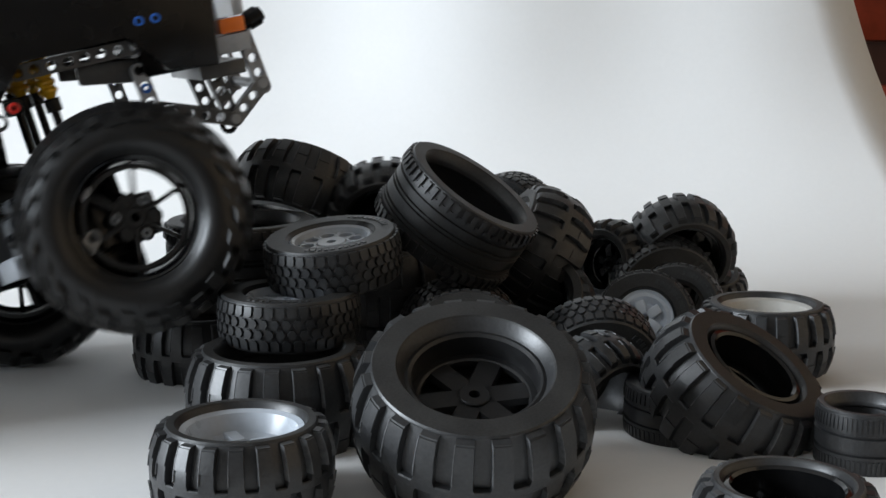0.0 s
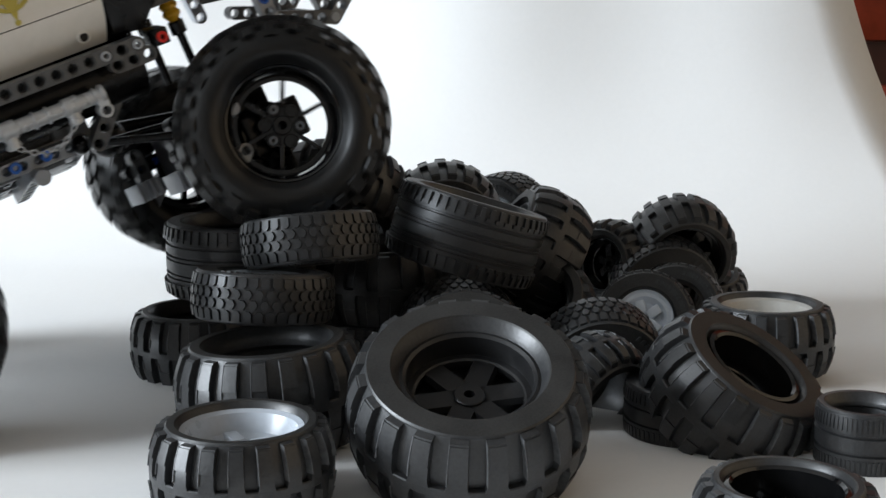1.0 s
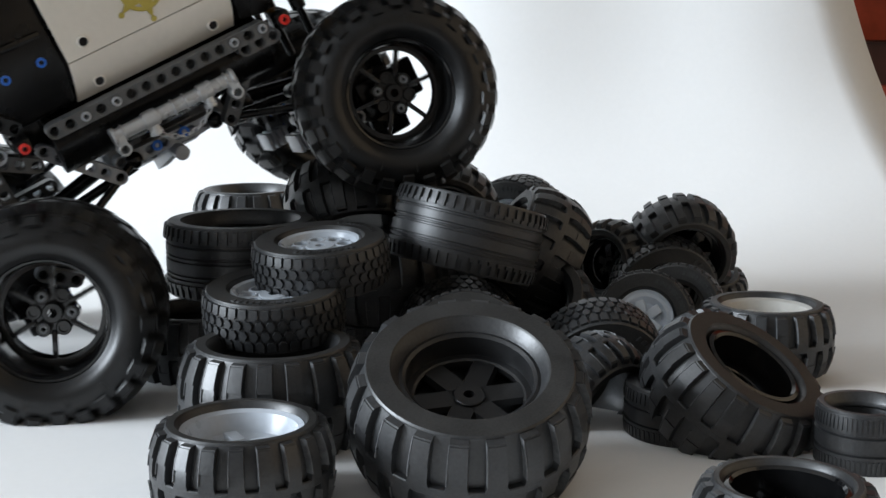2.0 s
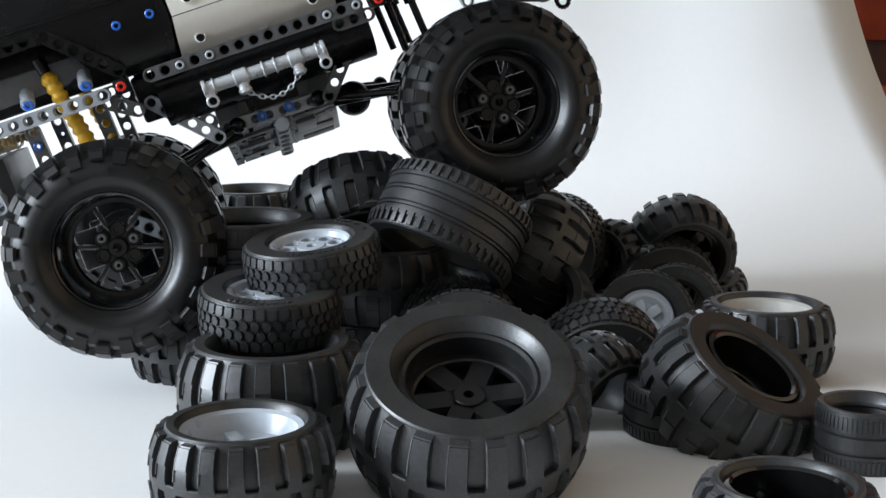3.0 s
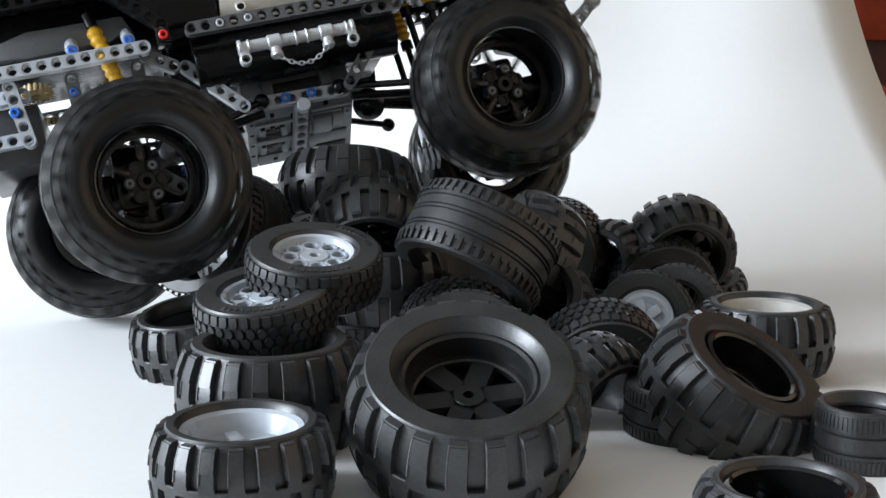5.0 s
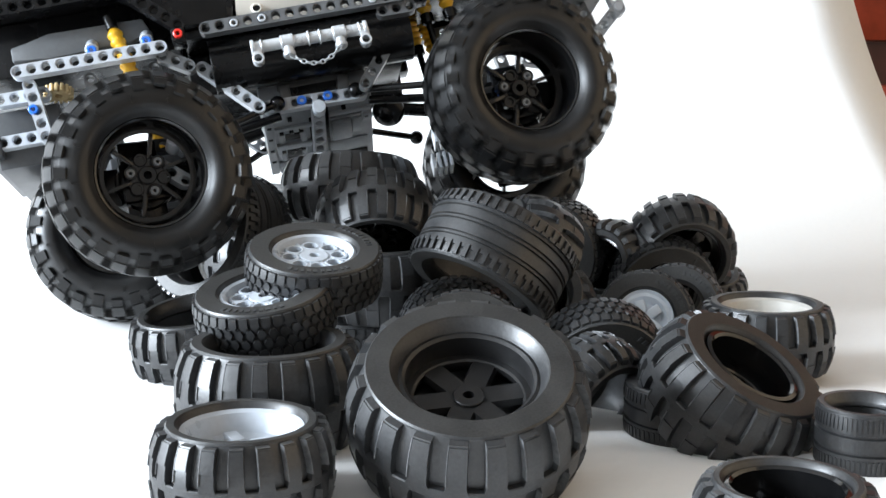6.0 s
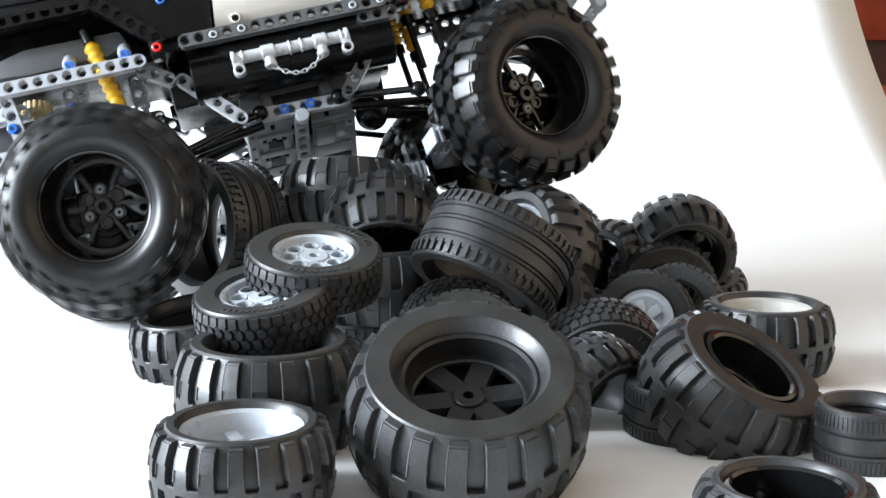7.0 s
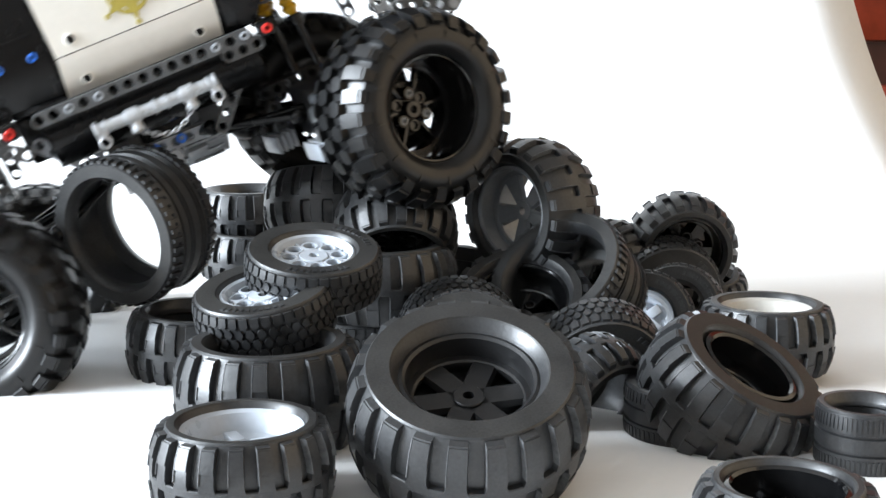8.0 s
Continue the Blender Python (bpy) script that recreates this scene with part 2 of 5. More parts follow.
def rib_tyre(R, w, inner, teeth=50, step=0.0014):
    """A wide low road tyre: circumferential grooves in pairs, with comb-like shoulders."""
    bm, tread = bmesh.new(), bmesh.new()
    half = w / 2
    rad = lambda z: (R - step) * (1 - 0.03 * (abs(z) / half) ** 4)
    shell(bm, rad, half * 0.97, inner, 88, wall=0.003, grooves=[half * k for k in (-0.45, -0.33, 0.05, 0.17, 0.47)])
    p = 2 * math.pi / teeth
    for i in range(teeth):
        for s in (1, -1):
            a = p * (i + (0.5 if s < 0 else 0))
            rows = [(s * 0.60 * half, a - p * 0.46, a + p * 0.36), (s * 0.70 * half, a - p * 0.46, a + p * 0.36), (s * 0.705 * half, a - p * 0.12, a + p * 0.36), (s * 0.96 * half, a - p * 0.12, a + p * 0.36)]
            patch(tread, rows if s > 0 else rows[::-1], rad, step, 0.04)
    return bm, tread


def slick_tyre(R, w, inner):
    bm = bmesh.new()
    half = w / 2
    rad = lambda z: R * (1 - 0.03 * (abs(z) / half) ** 4)
    shell(bm, rad, half * 0.97, inner, 72, wall=0.002, grooves=[-0.3 * half, 0.3 * half])
    tread = bmesh.new()
    p = 2 * math.pi / 64
    for i in range(64):
        for s in (1, -1):
            rows = [(s * z * half, p * (i - 0.3), p * (i + 0.3)) for z in (0.48, 0.7, 0.92)]
            patch(tread, rows if s > 0 else rows[::-1], rad, 0.0004, 0.05)
    return bm, tread


def crawler_tyre(R=0.0535, w=0.044, inner=0.0285, lugs=26):
    """The truck's tyre: bulging smooth side walls, blocky shoulder lugs that hook over them, and two rows of six-sided blocks between."""
    bm, tread = bmesh.new(), bmesh.new()
    half = w / 2
    step = 0.0043
    base = R - step
    rad = lambda z: base * (1 - 0.09 * max(0.0, (abs(z) / half - 0.3) / 0.7) ** 2)
    prof = [(rad(z), z) for z in [half * 0.98 * math.sin(math.pi / 2 * k / 7) for k in range(-7, 8)]]
    side = [(base * 0.87, half * 1.04), (base * 0.82, half * 1.10), (base * 0.75, half * 1.14), (base * 0.69, half * 1.12), (base * 0.64, half * 1.05), (inner + 0.0014, half * 0.96), (inner, half * 0.9), (inner, half * 0.6), (base * 0.84, half * 0.45)]
    revolve(bm, prof + side + [(r, -z) for r, z in side[::-1]], lugs * 3)
    p = 2 * math.pi / lugs
    for i in range(lugs):
        for s in (1, -1):
            a = p * (i + (0.5 if s < 0 else 0.0))
            long = i % 2
            rows = [(s * (0.50 if long else 0.58) * half, a - p * 0.26, a + p * 0.34), (s * 0.72 * half, a - p * 0.33, a + p * 0.33), (s * 1.02 * half, a - p * 0.33, a + p * 0.31)]
            patch(tread, rows if s > 0 else rows[::-1], rad, step, 0.1)
            # claw on the side wall under the lug
            low = 0.83 if long else 0.88
            ring = []
            for r, z in ((base * 0.99, half * 0.96), (base * 0.975, half * 1.06), (base * (low + 0.03), half * 1.13), (base * low, half * 1.06)):
                ring.append([tread.verts.new((r * math.cos(t), r * math.sin(t), s * z)) for t in (a - p * 0.29, a + p * 0.27)])
            for j in range(3):
                tread.faces.new((ring[j][0], ring[j][1], ring[j + 1][1], ring[j + 1][0]))
            tread.faces.new([q[0] for q in ring])
            tread.faces.new([q[1] for q in ring])
            # six-sided block beside the middle
            c = a + p * 0.5
            rows = [(s * 0.05 * half, c - p * 0.22, c + p * 0.22), (s * 0.17 * half, c - p * 0.37, c + p * 0.37), (s * 0.33 * half, c - p * 0.37, c + p * 0.37), (s * 0.47 * half, c - p * 0.22, c + p * 0.22)]
            patch(tread, rows if s > 0 else rows[::-1], rad, step * 0.9, 0.14)
            # short moulded dash on the side wall
            if long:
                m = Matrix.Rotation(a + p * 0.5, 4, "Z") @ Matrix.Translation((base * 0.775, 0, s * half * 1.135))
                box(tread, -0.0022, 0.0022, -0.0004, 0.0004, -0.0004, 0.0004, 0, m)
    return bm, tread


def rim_mesh(r, depth, spokes=6, face=0.0, spoke_w=0.3, boss=0.006, lip=0.0016, holes=0, star=True, back=0.97):
    """A hub: barrel with a rounded lip at each end, spokes at the height face, a boss with an axle hole and a ring of pin holes."""
    bm = bmesh.new()
    h = depth / 2
    revolve(bm, [(r - lip, h - 0.001), (r - lip * 0.5, h), (r + 0.0006, h - 0.0004), (r + 0.0004, h - 0.002), (r - 0.0002, h - 0.0024), (r - 0.0002, -h + 0.0024), (r + 0.0004, -h + 0.002), (r + 0.0006, -h + 0.0004), (r - lip * 0.5, -h), (r - lip, -h + 0.001)], 48)
    t = 0.0022
    ri = r - lip * 0.8
    # ring that holds the spokes
    revolve(bm, [(ri * 0.84, face - t), (ri * 1.02, face - t), (ri * 1.02, face + 0.0006), (ri * 0.88, face + 0.0006), (ri * 0.84, face)], 48)
    for i in range(spokes):
        a = 2 * math.pi * i / spokes
        m = Matrix.Rotation(a, 4, "Z")
        w0, w1 = (boss * 0.55, ri * spoke_w) if star else (ri * spoke_w * 0.5, ri * spoke_w * 0.5)
        pts = [(boss * 0.7, -w0), (ri * 0.9, -w1), (ri * 0.9, w1), (boss * 0.7, w0)]
        lo = [bm.verts.new(m @ Vector((x, y, face - t))) for x, y in pts]
        hi = [bm.verts.new(m @ Vector((x, y * 0.8, face + 0.0002))) for x, y in pts]
        bm.faces.new(hi)
        bm.faces.new(lo[::-1])
        for j in range(4):
            bm.faces.new((lo[j], lo[(j + 1) % 4], hi[(j + 1) % 4], hi[j]))
    tube(bm, boss, face - t * 1.5, face + 0.0012, 24, None, 0.0022)
    if back:
        tube(bm, ri * back, face - 0.009, face - 0.007, 36, None, 0.0022)
    for i in range(holes):
        a = 2 * math.pi * (i + 0.5) / holes
        m = Matrix.Translation((math.cos(a) * boss * 1.55, math.sin(a) * boss * 1.55, 0))
        tube(bm, 0.0034, face - t, face + 0.0022, 16, m, 0.0022)
    return bm


def lattice_rim(r, depth, face, rounds=8):
    """A pale hub with a lattice of round openings, as on street wheels."""
    bm = bmesh.new()
    h = depth / 2
    revolve(bm, [(r * 0.86, face), (r * 0.90, h - 0.0008), (r * 0.97, h), (r + 0.0005, h - 0.0006), (r, h - 0.003), (r, -h), (r * 0.9, -h), (r * 0.82, face - 0.001)], 48)
    rr = r * 0.30
    for i in range(rounds):
        a = 2 * math.pi * i / rounds
        m = Matrix.Translation((math.cos(a) * r * 0.6, math.sin(a) * r * 0.6, 0))
        tube(bm, rr * 0.80, face - 0.002, face + 0.0003, 18, m, rr * 0.58)
        m = Matrix.Rotation(a + math.pi / rounds, 4, "Z")
        box(bm, r * 0.3, r * 0.88, -0.0006, 0.0006, face - 0.002, face, 0, m)
    tube(bm, r * 0.36, face - 0.002, face + 0.0006, 20, None, 0.0024)
    return bm


def bowl_rim(r, depth, face, spokes=4):
    """A pale dished hub whose cross ribs lie deep inside."""
    bm = bmesh.new()
    h = depth / 2
    revolve(bm, [(0.0025, face), (r * 0.55, face), (r * 0.80, face + 0.003), (r * 0.92, h - 0.001), (r + 0.0004, h), (r + 0.0006, h - 0.001), (r * 0.97, h - 0.003), (r * 0.86, face), (r * 0.8, -h), (0.0025, -h)], 48)
    for i in range(spokes):
        m = Matrix.Rotation(2 * math.pi * i / spokes + 0.4, 4, "Z")
        box(bm, r * 0.16, r * 0.66, -0.0026, 0.0026, face - 0.001, face + 0.0050, 0.0006, m)
    tube(bm, 0.0046, face - 0.001, face + 0.004, 20, None, 0.0024)
    return bm


# ---------------------------------------------------------------- the room, the table and the paper sweep
def room():
    x0, x1, y0, y1, z0, z1 = -4.7, 2.1, -1.8, 2.3, -0.75, 2.65
    t = 0.12
    bm = box(bmesh.new(), x0 - t, x1 + t, y0 - t, y1 + t, z0 - t, z0, 0)
    tagged(part("floor", bm, FLOORWOOD, smooth=0), "brown wooden floor of the room", "floor", kind="structure")
    bm = box(bmesh.new(), x0 - t, x1 + t, y0 - t, y1 + t, z1, z1 + t, 0)
    tagged(part("ceiling", bm, CEILING, smooth=0), "plain pale plaster ceiling", "ceiling", kind="structure")
    for name, b in (("wall_north", (x0, x1, y1, y1 + t)), ("wall_south", (x0, x1, y0 - t, y0)), ("wall_east", (x1, x1 + t, y0 - t, y1 + t))):
        bm = box(bmesh.new(), *b, z0, z1, 0)
        tagged(part(name, bm, {"wall_east": WARM_WALL, "wall_south": GREY_WALL}.get(name, PLASTER), smooth=0), "plain plaster wall of the room", "wall", kind="structure")
    # the window wall has an opening for the daylight
    wy0, wy1, wz0, wz1 = -1.75, 0.65, 0.1, 2.55
    bm = bmesh.new()
    box(bm, x0 - t, x0, y0 - t, wy0, z0, z1, 0)
    box(bm, x0 - t, x0, wy1, y1 + t, z0, z1, 0)
    box(bm, x0 - t, x0, wy0, wy1, z0, wz0, 0)
    box(bm, x0 - t, x0, wy0, wy1, wz1, z1, 0)
    tagged(part("wall_west", bm, PLASTER, smooth=0), "pale plaster wall with a window opening", "wall", kind="structure")


def paper_sweep():
    """White card that lies on the table, curls up behind the pile and ends in a slanting edge."""
    bm = bmesh.new()
    line = [(0.22 + 0.05 * i, 0.0) for i in range(16)]
    y0, rad = 0.93, 0.2
    line = [(y, z) for y, z in line if y < y0]
    line += [(y0 + rad * math.sin(radians(a)), rad * (1 - math.cos(radians(a)))) for a in range(0, 85, 6)]
    ly, lz = line[-1]
    line += [(ly + 0.1 * 0.05 * k, lz + 0.05 * k) for k in range(1, 13)]
    cols = 40
    grid = []
    for y, z in line:
        right = 0.421 - 0.33 * z if z > 0 or y > 0.8 else 0.80 - (y - 0.22) * 0.5
        right = max(right, 0.421 - 0.33 * z)
        row = []
        for i in range(cols + 1):
            u = i / cols
            x = -1.25 + (right + 1.25) * u
            lift = min(1.0, z / 0.15)
            wave = 0.010 * math.sin(x * 9.0 + 0.6) * lift + 0.005 * math.sin(x * 23 + 1.0) * lift
            row.append(bm.verts.new((x, y - wave, z + 0.0006)))
        grid.append(row)
    for p, q in zip(grid, grid[1:]):
        for i in range(cols):
            bm.faces.new((p[i], p[i + 1], q[i + 1], q[i]))
    ob = part("backdrop", bm, PAPER, smooth=80)
    so = ob.modifiers.new("thick", "SOLIDIFY")
    so.thickness, so.offset = 0.0005, -1
    tagged(ob, "white paper sheet curled up behind the pile of wheels", "backdrop", kind="structure")


def table():
    t = new("table")
    tagged(t, "dark walnut table that carries the white paper", "table")
    part("tabletop", box(bmesh.new(), -1.4, 1.3, -0.7, 1.5, -0.035, -0.0015, 0.004), OAK, t)
    for x in (-1.3, 1.2):
        for y in (-0.6, 1.4):
            part("leg", box(bmesh.new(), x - 0.03, x + 0.03, y - 0.03, y + 0.03, -0.75, -0.035, 0.003), OAK, t)


def cupboard():
    """Red-brown furniture that shows past the edge of the paper."""
    c = new("cupboard")
    tagged(c, "glossy red-brown wooden cupboard behind the paper", "cupboard")
    part("body", box(bmesh.new(), 0.30, 1.5, 1.78, 2.2, -0.75, 0.9, 0.004), REDWOOD, c)
    for z0, z1 in ((-0.70, 0.095), (0.155, 0.85)):
        part("door", box(bmesh.new(), 0.34, 1.46, 1.762, 1.78, z0, z1, 0.004), REDWOOD, c)
    part("shelf_gap", box(bmesh.new(), 0.34, 1.46, 1.772, 1.779, 0.097, 0.153, 0), DARKWOOD, c, "dark recessed strip between the doors")


room()
paper_sweep()
table()
cupboard()


# ---------------------------------------------------------------- the pile of toy wheels
def axle(x, y, z, ax, ay, az, spin=0.0):
    """The pose of a wheel whose axle, its own z, points along (ax, ay, az)."""
    turn = Vector((0, 0, 1)).rotation_difference(Vector((ax, ay, az)))
    return Matrix.Translation((x, y, z)) @ turn.to_matrix().to_4x4() @ Matrix.Rotation(radians(spin), 4, "Z")


MESHES = {}


def shared(key, make, material, side=None):
    """The mesh of that key, built once; for a tyre a pair, carcass and tread. side: a duller material for the side walls."""
    if key not in MESHES:
        made = make()
        meshes = []
        for bm in made if isinstance(made, tuple) else (made,):
            if bm is None:
                continue
            ob = part(key, bm, material)
            meshes.append(ob.data)
            bpy.data.objects.remove(ob)
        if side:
            meshes[-1].materials.append(RUBBER_LIT_EDGE)
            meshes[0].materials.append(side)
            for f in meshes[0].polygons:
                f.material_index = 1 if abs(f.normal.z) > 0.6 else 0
        MESHES[key] = meshes
    return MESHES[key]


def mount(holder, tyre, rim, spin=0.0):
    """Hangs tyre, tread and rim under a wheel."""
    turn = Matrix.Rotation(radians(spin), 4, "Z")
    for name, data in zip(("tyre", "tread"), tyre):
        ob = new(name, data)
        ob.parent, ob.matrix_basis = holder, turn
        if name == "tread":
            tagged(ob, kind="stuff")
    if rim:
        ob = new("rim", rim[0])
        ob.parent, ob.matrix_basis = holder, turn


def toy_wheel(label, tyre, rim=None, spin=0.0, group="toy wheels in the pile"):
    """A loose wheel: an empty with a tyre and, if it has one, a rim."""
    w = new("toy_wheel" if rim else "toy_tyre")
    tagged(w, label, "toy wheel" if rim else "toy tyre", group)
    mount(w, tyre, rim, spin)
    return w


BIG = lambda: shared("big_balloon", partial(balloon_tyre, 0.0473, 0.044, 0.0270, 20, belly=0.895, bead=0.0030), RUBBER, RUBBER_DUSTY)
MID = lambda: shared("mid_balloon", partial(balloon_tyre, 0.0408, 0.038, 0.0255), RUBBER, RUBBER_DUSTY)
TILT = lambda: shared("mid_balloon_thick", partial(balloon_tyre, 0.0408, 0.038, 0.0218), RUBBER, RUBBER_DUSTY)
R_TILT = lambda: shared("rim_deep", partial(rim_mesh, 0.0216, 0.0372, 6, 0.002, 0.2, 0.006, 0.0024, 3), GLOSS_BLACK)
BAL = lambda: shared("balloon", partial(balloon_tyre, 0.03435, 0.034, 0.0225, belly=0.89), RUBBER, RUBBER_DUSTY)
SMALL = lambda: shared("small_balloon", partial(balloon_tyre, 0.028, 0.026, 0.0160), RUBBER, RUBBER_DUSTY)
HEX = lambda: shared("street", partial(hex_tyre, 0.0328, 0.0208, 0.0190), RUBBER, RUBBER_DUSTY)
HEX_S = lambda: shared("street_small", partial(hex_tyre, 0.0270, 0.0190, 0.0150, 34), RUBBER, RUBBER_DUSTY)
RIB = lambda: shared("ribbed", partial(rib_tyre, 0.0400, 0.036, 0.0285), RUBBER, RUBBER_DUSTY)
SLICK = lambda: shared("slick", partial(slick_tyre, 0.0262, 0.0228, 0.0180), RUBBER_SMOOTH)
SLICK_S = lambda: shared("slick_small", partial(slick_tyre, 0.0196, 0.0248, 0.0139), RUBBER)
R_STAR = lambda: shared("rim_star", partial(rim_mesh, 0.0272, 0.034, 6, 0.0065, 0.44, 0.0062, 0.0026, star=False), RUBBER_SMOOTH)
R_STAR_M = lambda: shared("rim_star_mid", partial(rim_mesh, 0.0257, 0.034, 5, 0.006, 0.3, 0.006, 0.002, back=0.0), MID_GREY)
R_BLACK = lambda: shared("rim_black", partial(rim_mesh, 0.0257, 0.030, 6, -0.002, 0.2, 0.006, 0.0018, 3), GLOSS_BLACK)
R_BLACK_S = lambda: shared("rim_black_small", partial(rim_mesh, 0.0226, 0.028, 6, 0.006, 0.2, 0.006, 0.0018, 6), GLOSS_BLACK)
R_HUB = lambda: shared("rim_hub", partial(rim_mesh, 0.0192, 0.019, 6, 0.003, 0.2, 0.005), GLOSS_BLACK)
R_LATTICE = lambda: shared("rim_lattice", partial(lattice_rim, 0.0192, 0.0195, 0.0066), PALE_GREY)
R_CUP = lambda: shared("rim_cup", partial(bowl_rim, 0.0152, 0.018, 0.0050, 5), RIM_WHITE)
R_BOWL = lambda: shared("rim_bowl", partial(bowl_rim, 0.0226, 0.030, 0.004), PALE_GREY)
R_BOWL_C = lambda: shared("rim_bowl_cream", partial(bowl_rim, 0.0226, 0.030, 0.006), CREAM_GREY)

# name: tyre, rim, spin, label
KINDS = {
    "big_fg": (BIG, R_STAR, 12, "large dusty black balloon wheel with six-spoke black rim, leaning"),
    "small_fg": (BAL, R_BOWL, 5, "black balloon wheel with pale grey dished rim lying flat"),
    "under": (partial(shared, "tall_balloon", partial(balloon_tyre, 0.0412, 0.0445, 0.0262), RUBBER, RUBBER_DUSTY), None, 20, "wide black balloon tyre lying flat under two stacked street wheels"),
    "hex_low": (HEX, R_LATTICE, 0, "black street wheel with pale lattice rim, lower one of the stack"),
    "hex_up": (HEX, R_LATTICE, 14, "black street wheel with pale lattice rim, top of the stack"),
    "left_bal": (BAL, None, 8, "black balloon tyre without rim lying on the paper beside the stack"),
    "ring": (RIB, None, 0, "empty wide ribbed black tyre that gets rolled off the pile"),
    "dome": (MID, R_BLACK, 0, "black balloon tyre pushed about on top of the pile"),
    "chunk": (BAL, R_BLACK_S, 0, "black chunky balloon tyre tilted in the middle of the pile"),
    "back_flat": (MID, None, 0, "black balloon tyre lying flat at the back of the pile"),
    "back_low": (MID, None, 9, "black balloon tyre under another at the back"),
    "rib": (RIB, None, 0, "empty low ribbed black tyre slanting on top of the pile"),
    "star": (MID, R_STAR_M, 0, "black balloon wheel with dark grey star rim, pushed over"),
    "street_back": (HEX, R_LATTICE, 0, "black street wheel with pale rim at the back of the pile"),
    "small_bal": (SMALL, partial(shared, "rim_small_black", partial(rim_mesh, 0.0162, 0.022, 6, 0.002, 0.2, 0.005), GLOSS_BLACK), 0, "small black balloon wheel with black rim amid the others"),
    "arch": (HEX, R_HUB, 0, "black street tyre standing among the others"),
    "white_rim": (HEX_S, R_CUP, 0, "small black street wheel with white rim standing upright"),
    "street_side": (HEX_S, None, 0, "small black street tyre leaning on its neighbour"),
    "low_bal": (SMALL, None, 0, "small black balloon tyre lying at the far side"),
    "back_bal": (BAL, R_BLACK_S, 0, "black balloon wheel with black rim standing tilted at the far side"),
    "far_flat": (BAL, R_BOWL_C, 0, "black balloon wheel with cream rim lying flat on the paper"),
    "tilted": (TILT, R_TILT, 0, "black balloon wheel with glossy black rim, propped slanting"),
    "drum": (SLICK, None, 0, "smooth black slick tyre lying under the slanting wheel"),
    "lean": (SMALL, None, 0, "small black balloon tyre leaning at a slant"),
    "hex_arch": (HEX, R_HUB, 0, "black street tyre standing upright with its hexagonal tread up"),
    "small_right": (SLICK_S, None, 0, "small smooth black tyre lying flat on the paper"),
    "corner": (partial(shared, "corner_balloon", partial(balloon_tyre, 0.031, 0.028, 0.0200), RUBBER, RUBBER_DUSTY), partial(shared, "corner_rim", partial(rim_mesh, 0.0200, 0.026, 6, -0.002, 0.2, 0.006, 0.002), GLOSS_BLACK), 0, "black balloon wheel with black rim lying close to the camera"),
    "fill_a": (MID, None, 4, "black balloon tyre buried in the middle of the pile"),
    "fill_b": (BAL, None, 0, "black balloon tyre buried under the slanting ribbed tyre"),
    "fill_c": (MID, R_BLACK, 0, "black balloon wheel buried in the shade of the pile"),
    "fill_d": (HEX, None, 0, "black street tyre lying in the shade behind the stack"),
    "behind_a": (HEX, R_HUB, 0, "black street tyre standing in the shade of the pile"),
    "behind_b": (HEX, None, 10, "black street tyre behind the large wheel"),
}
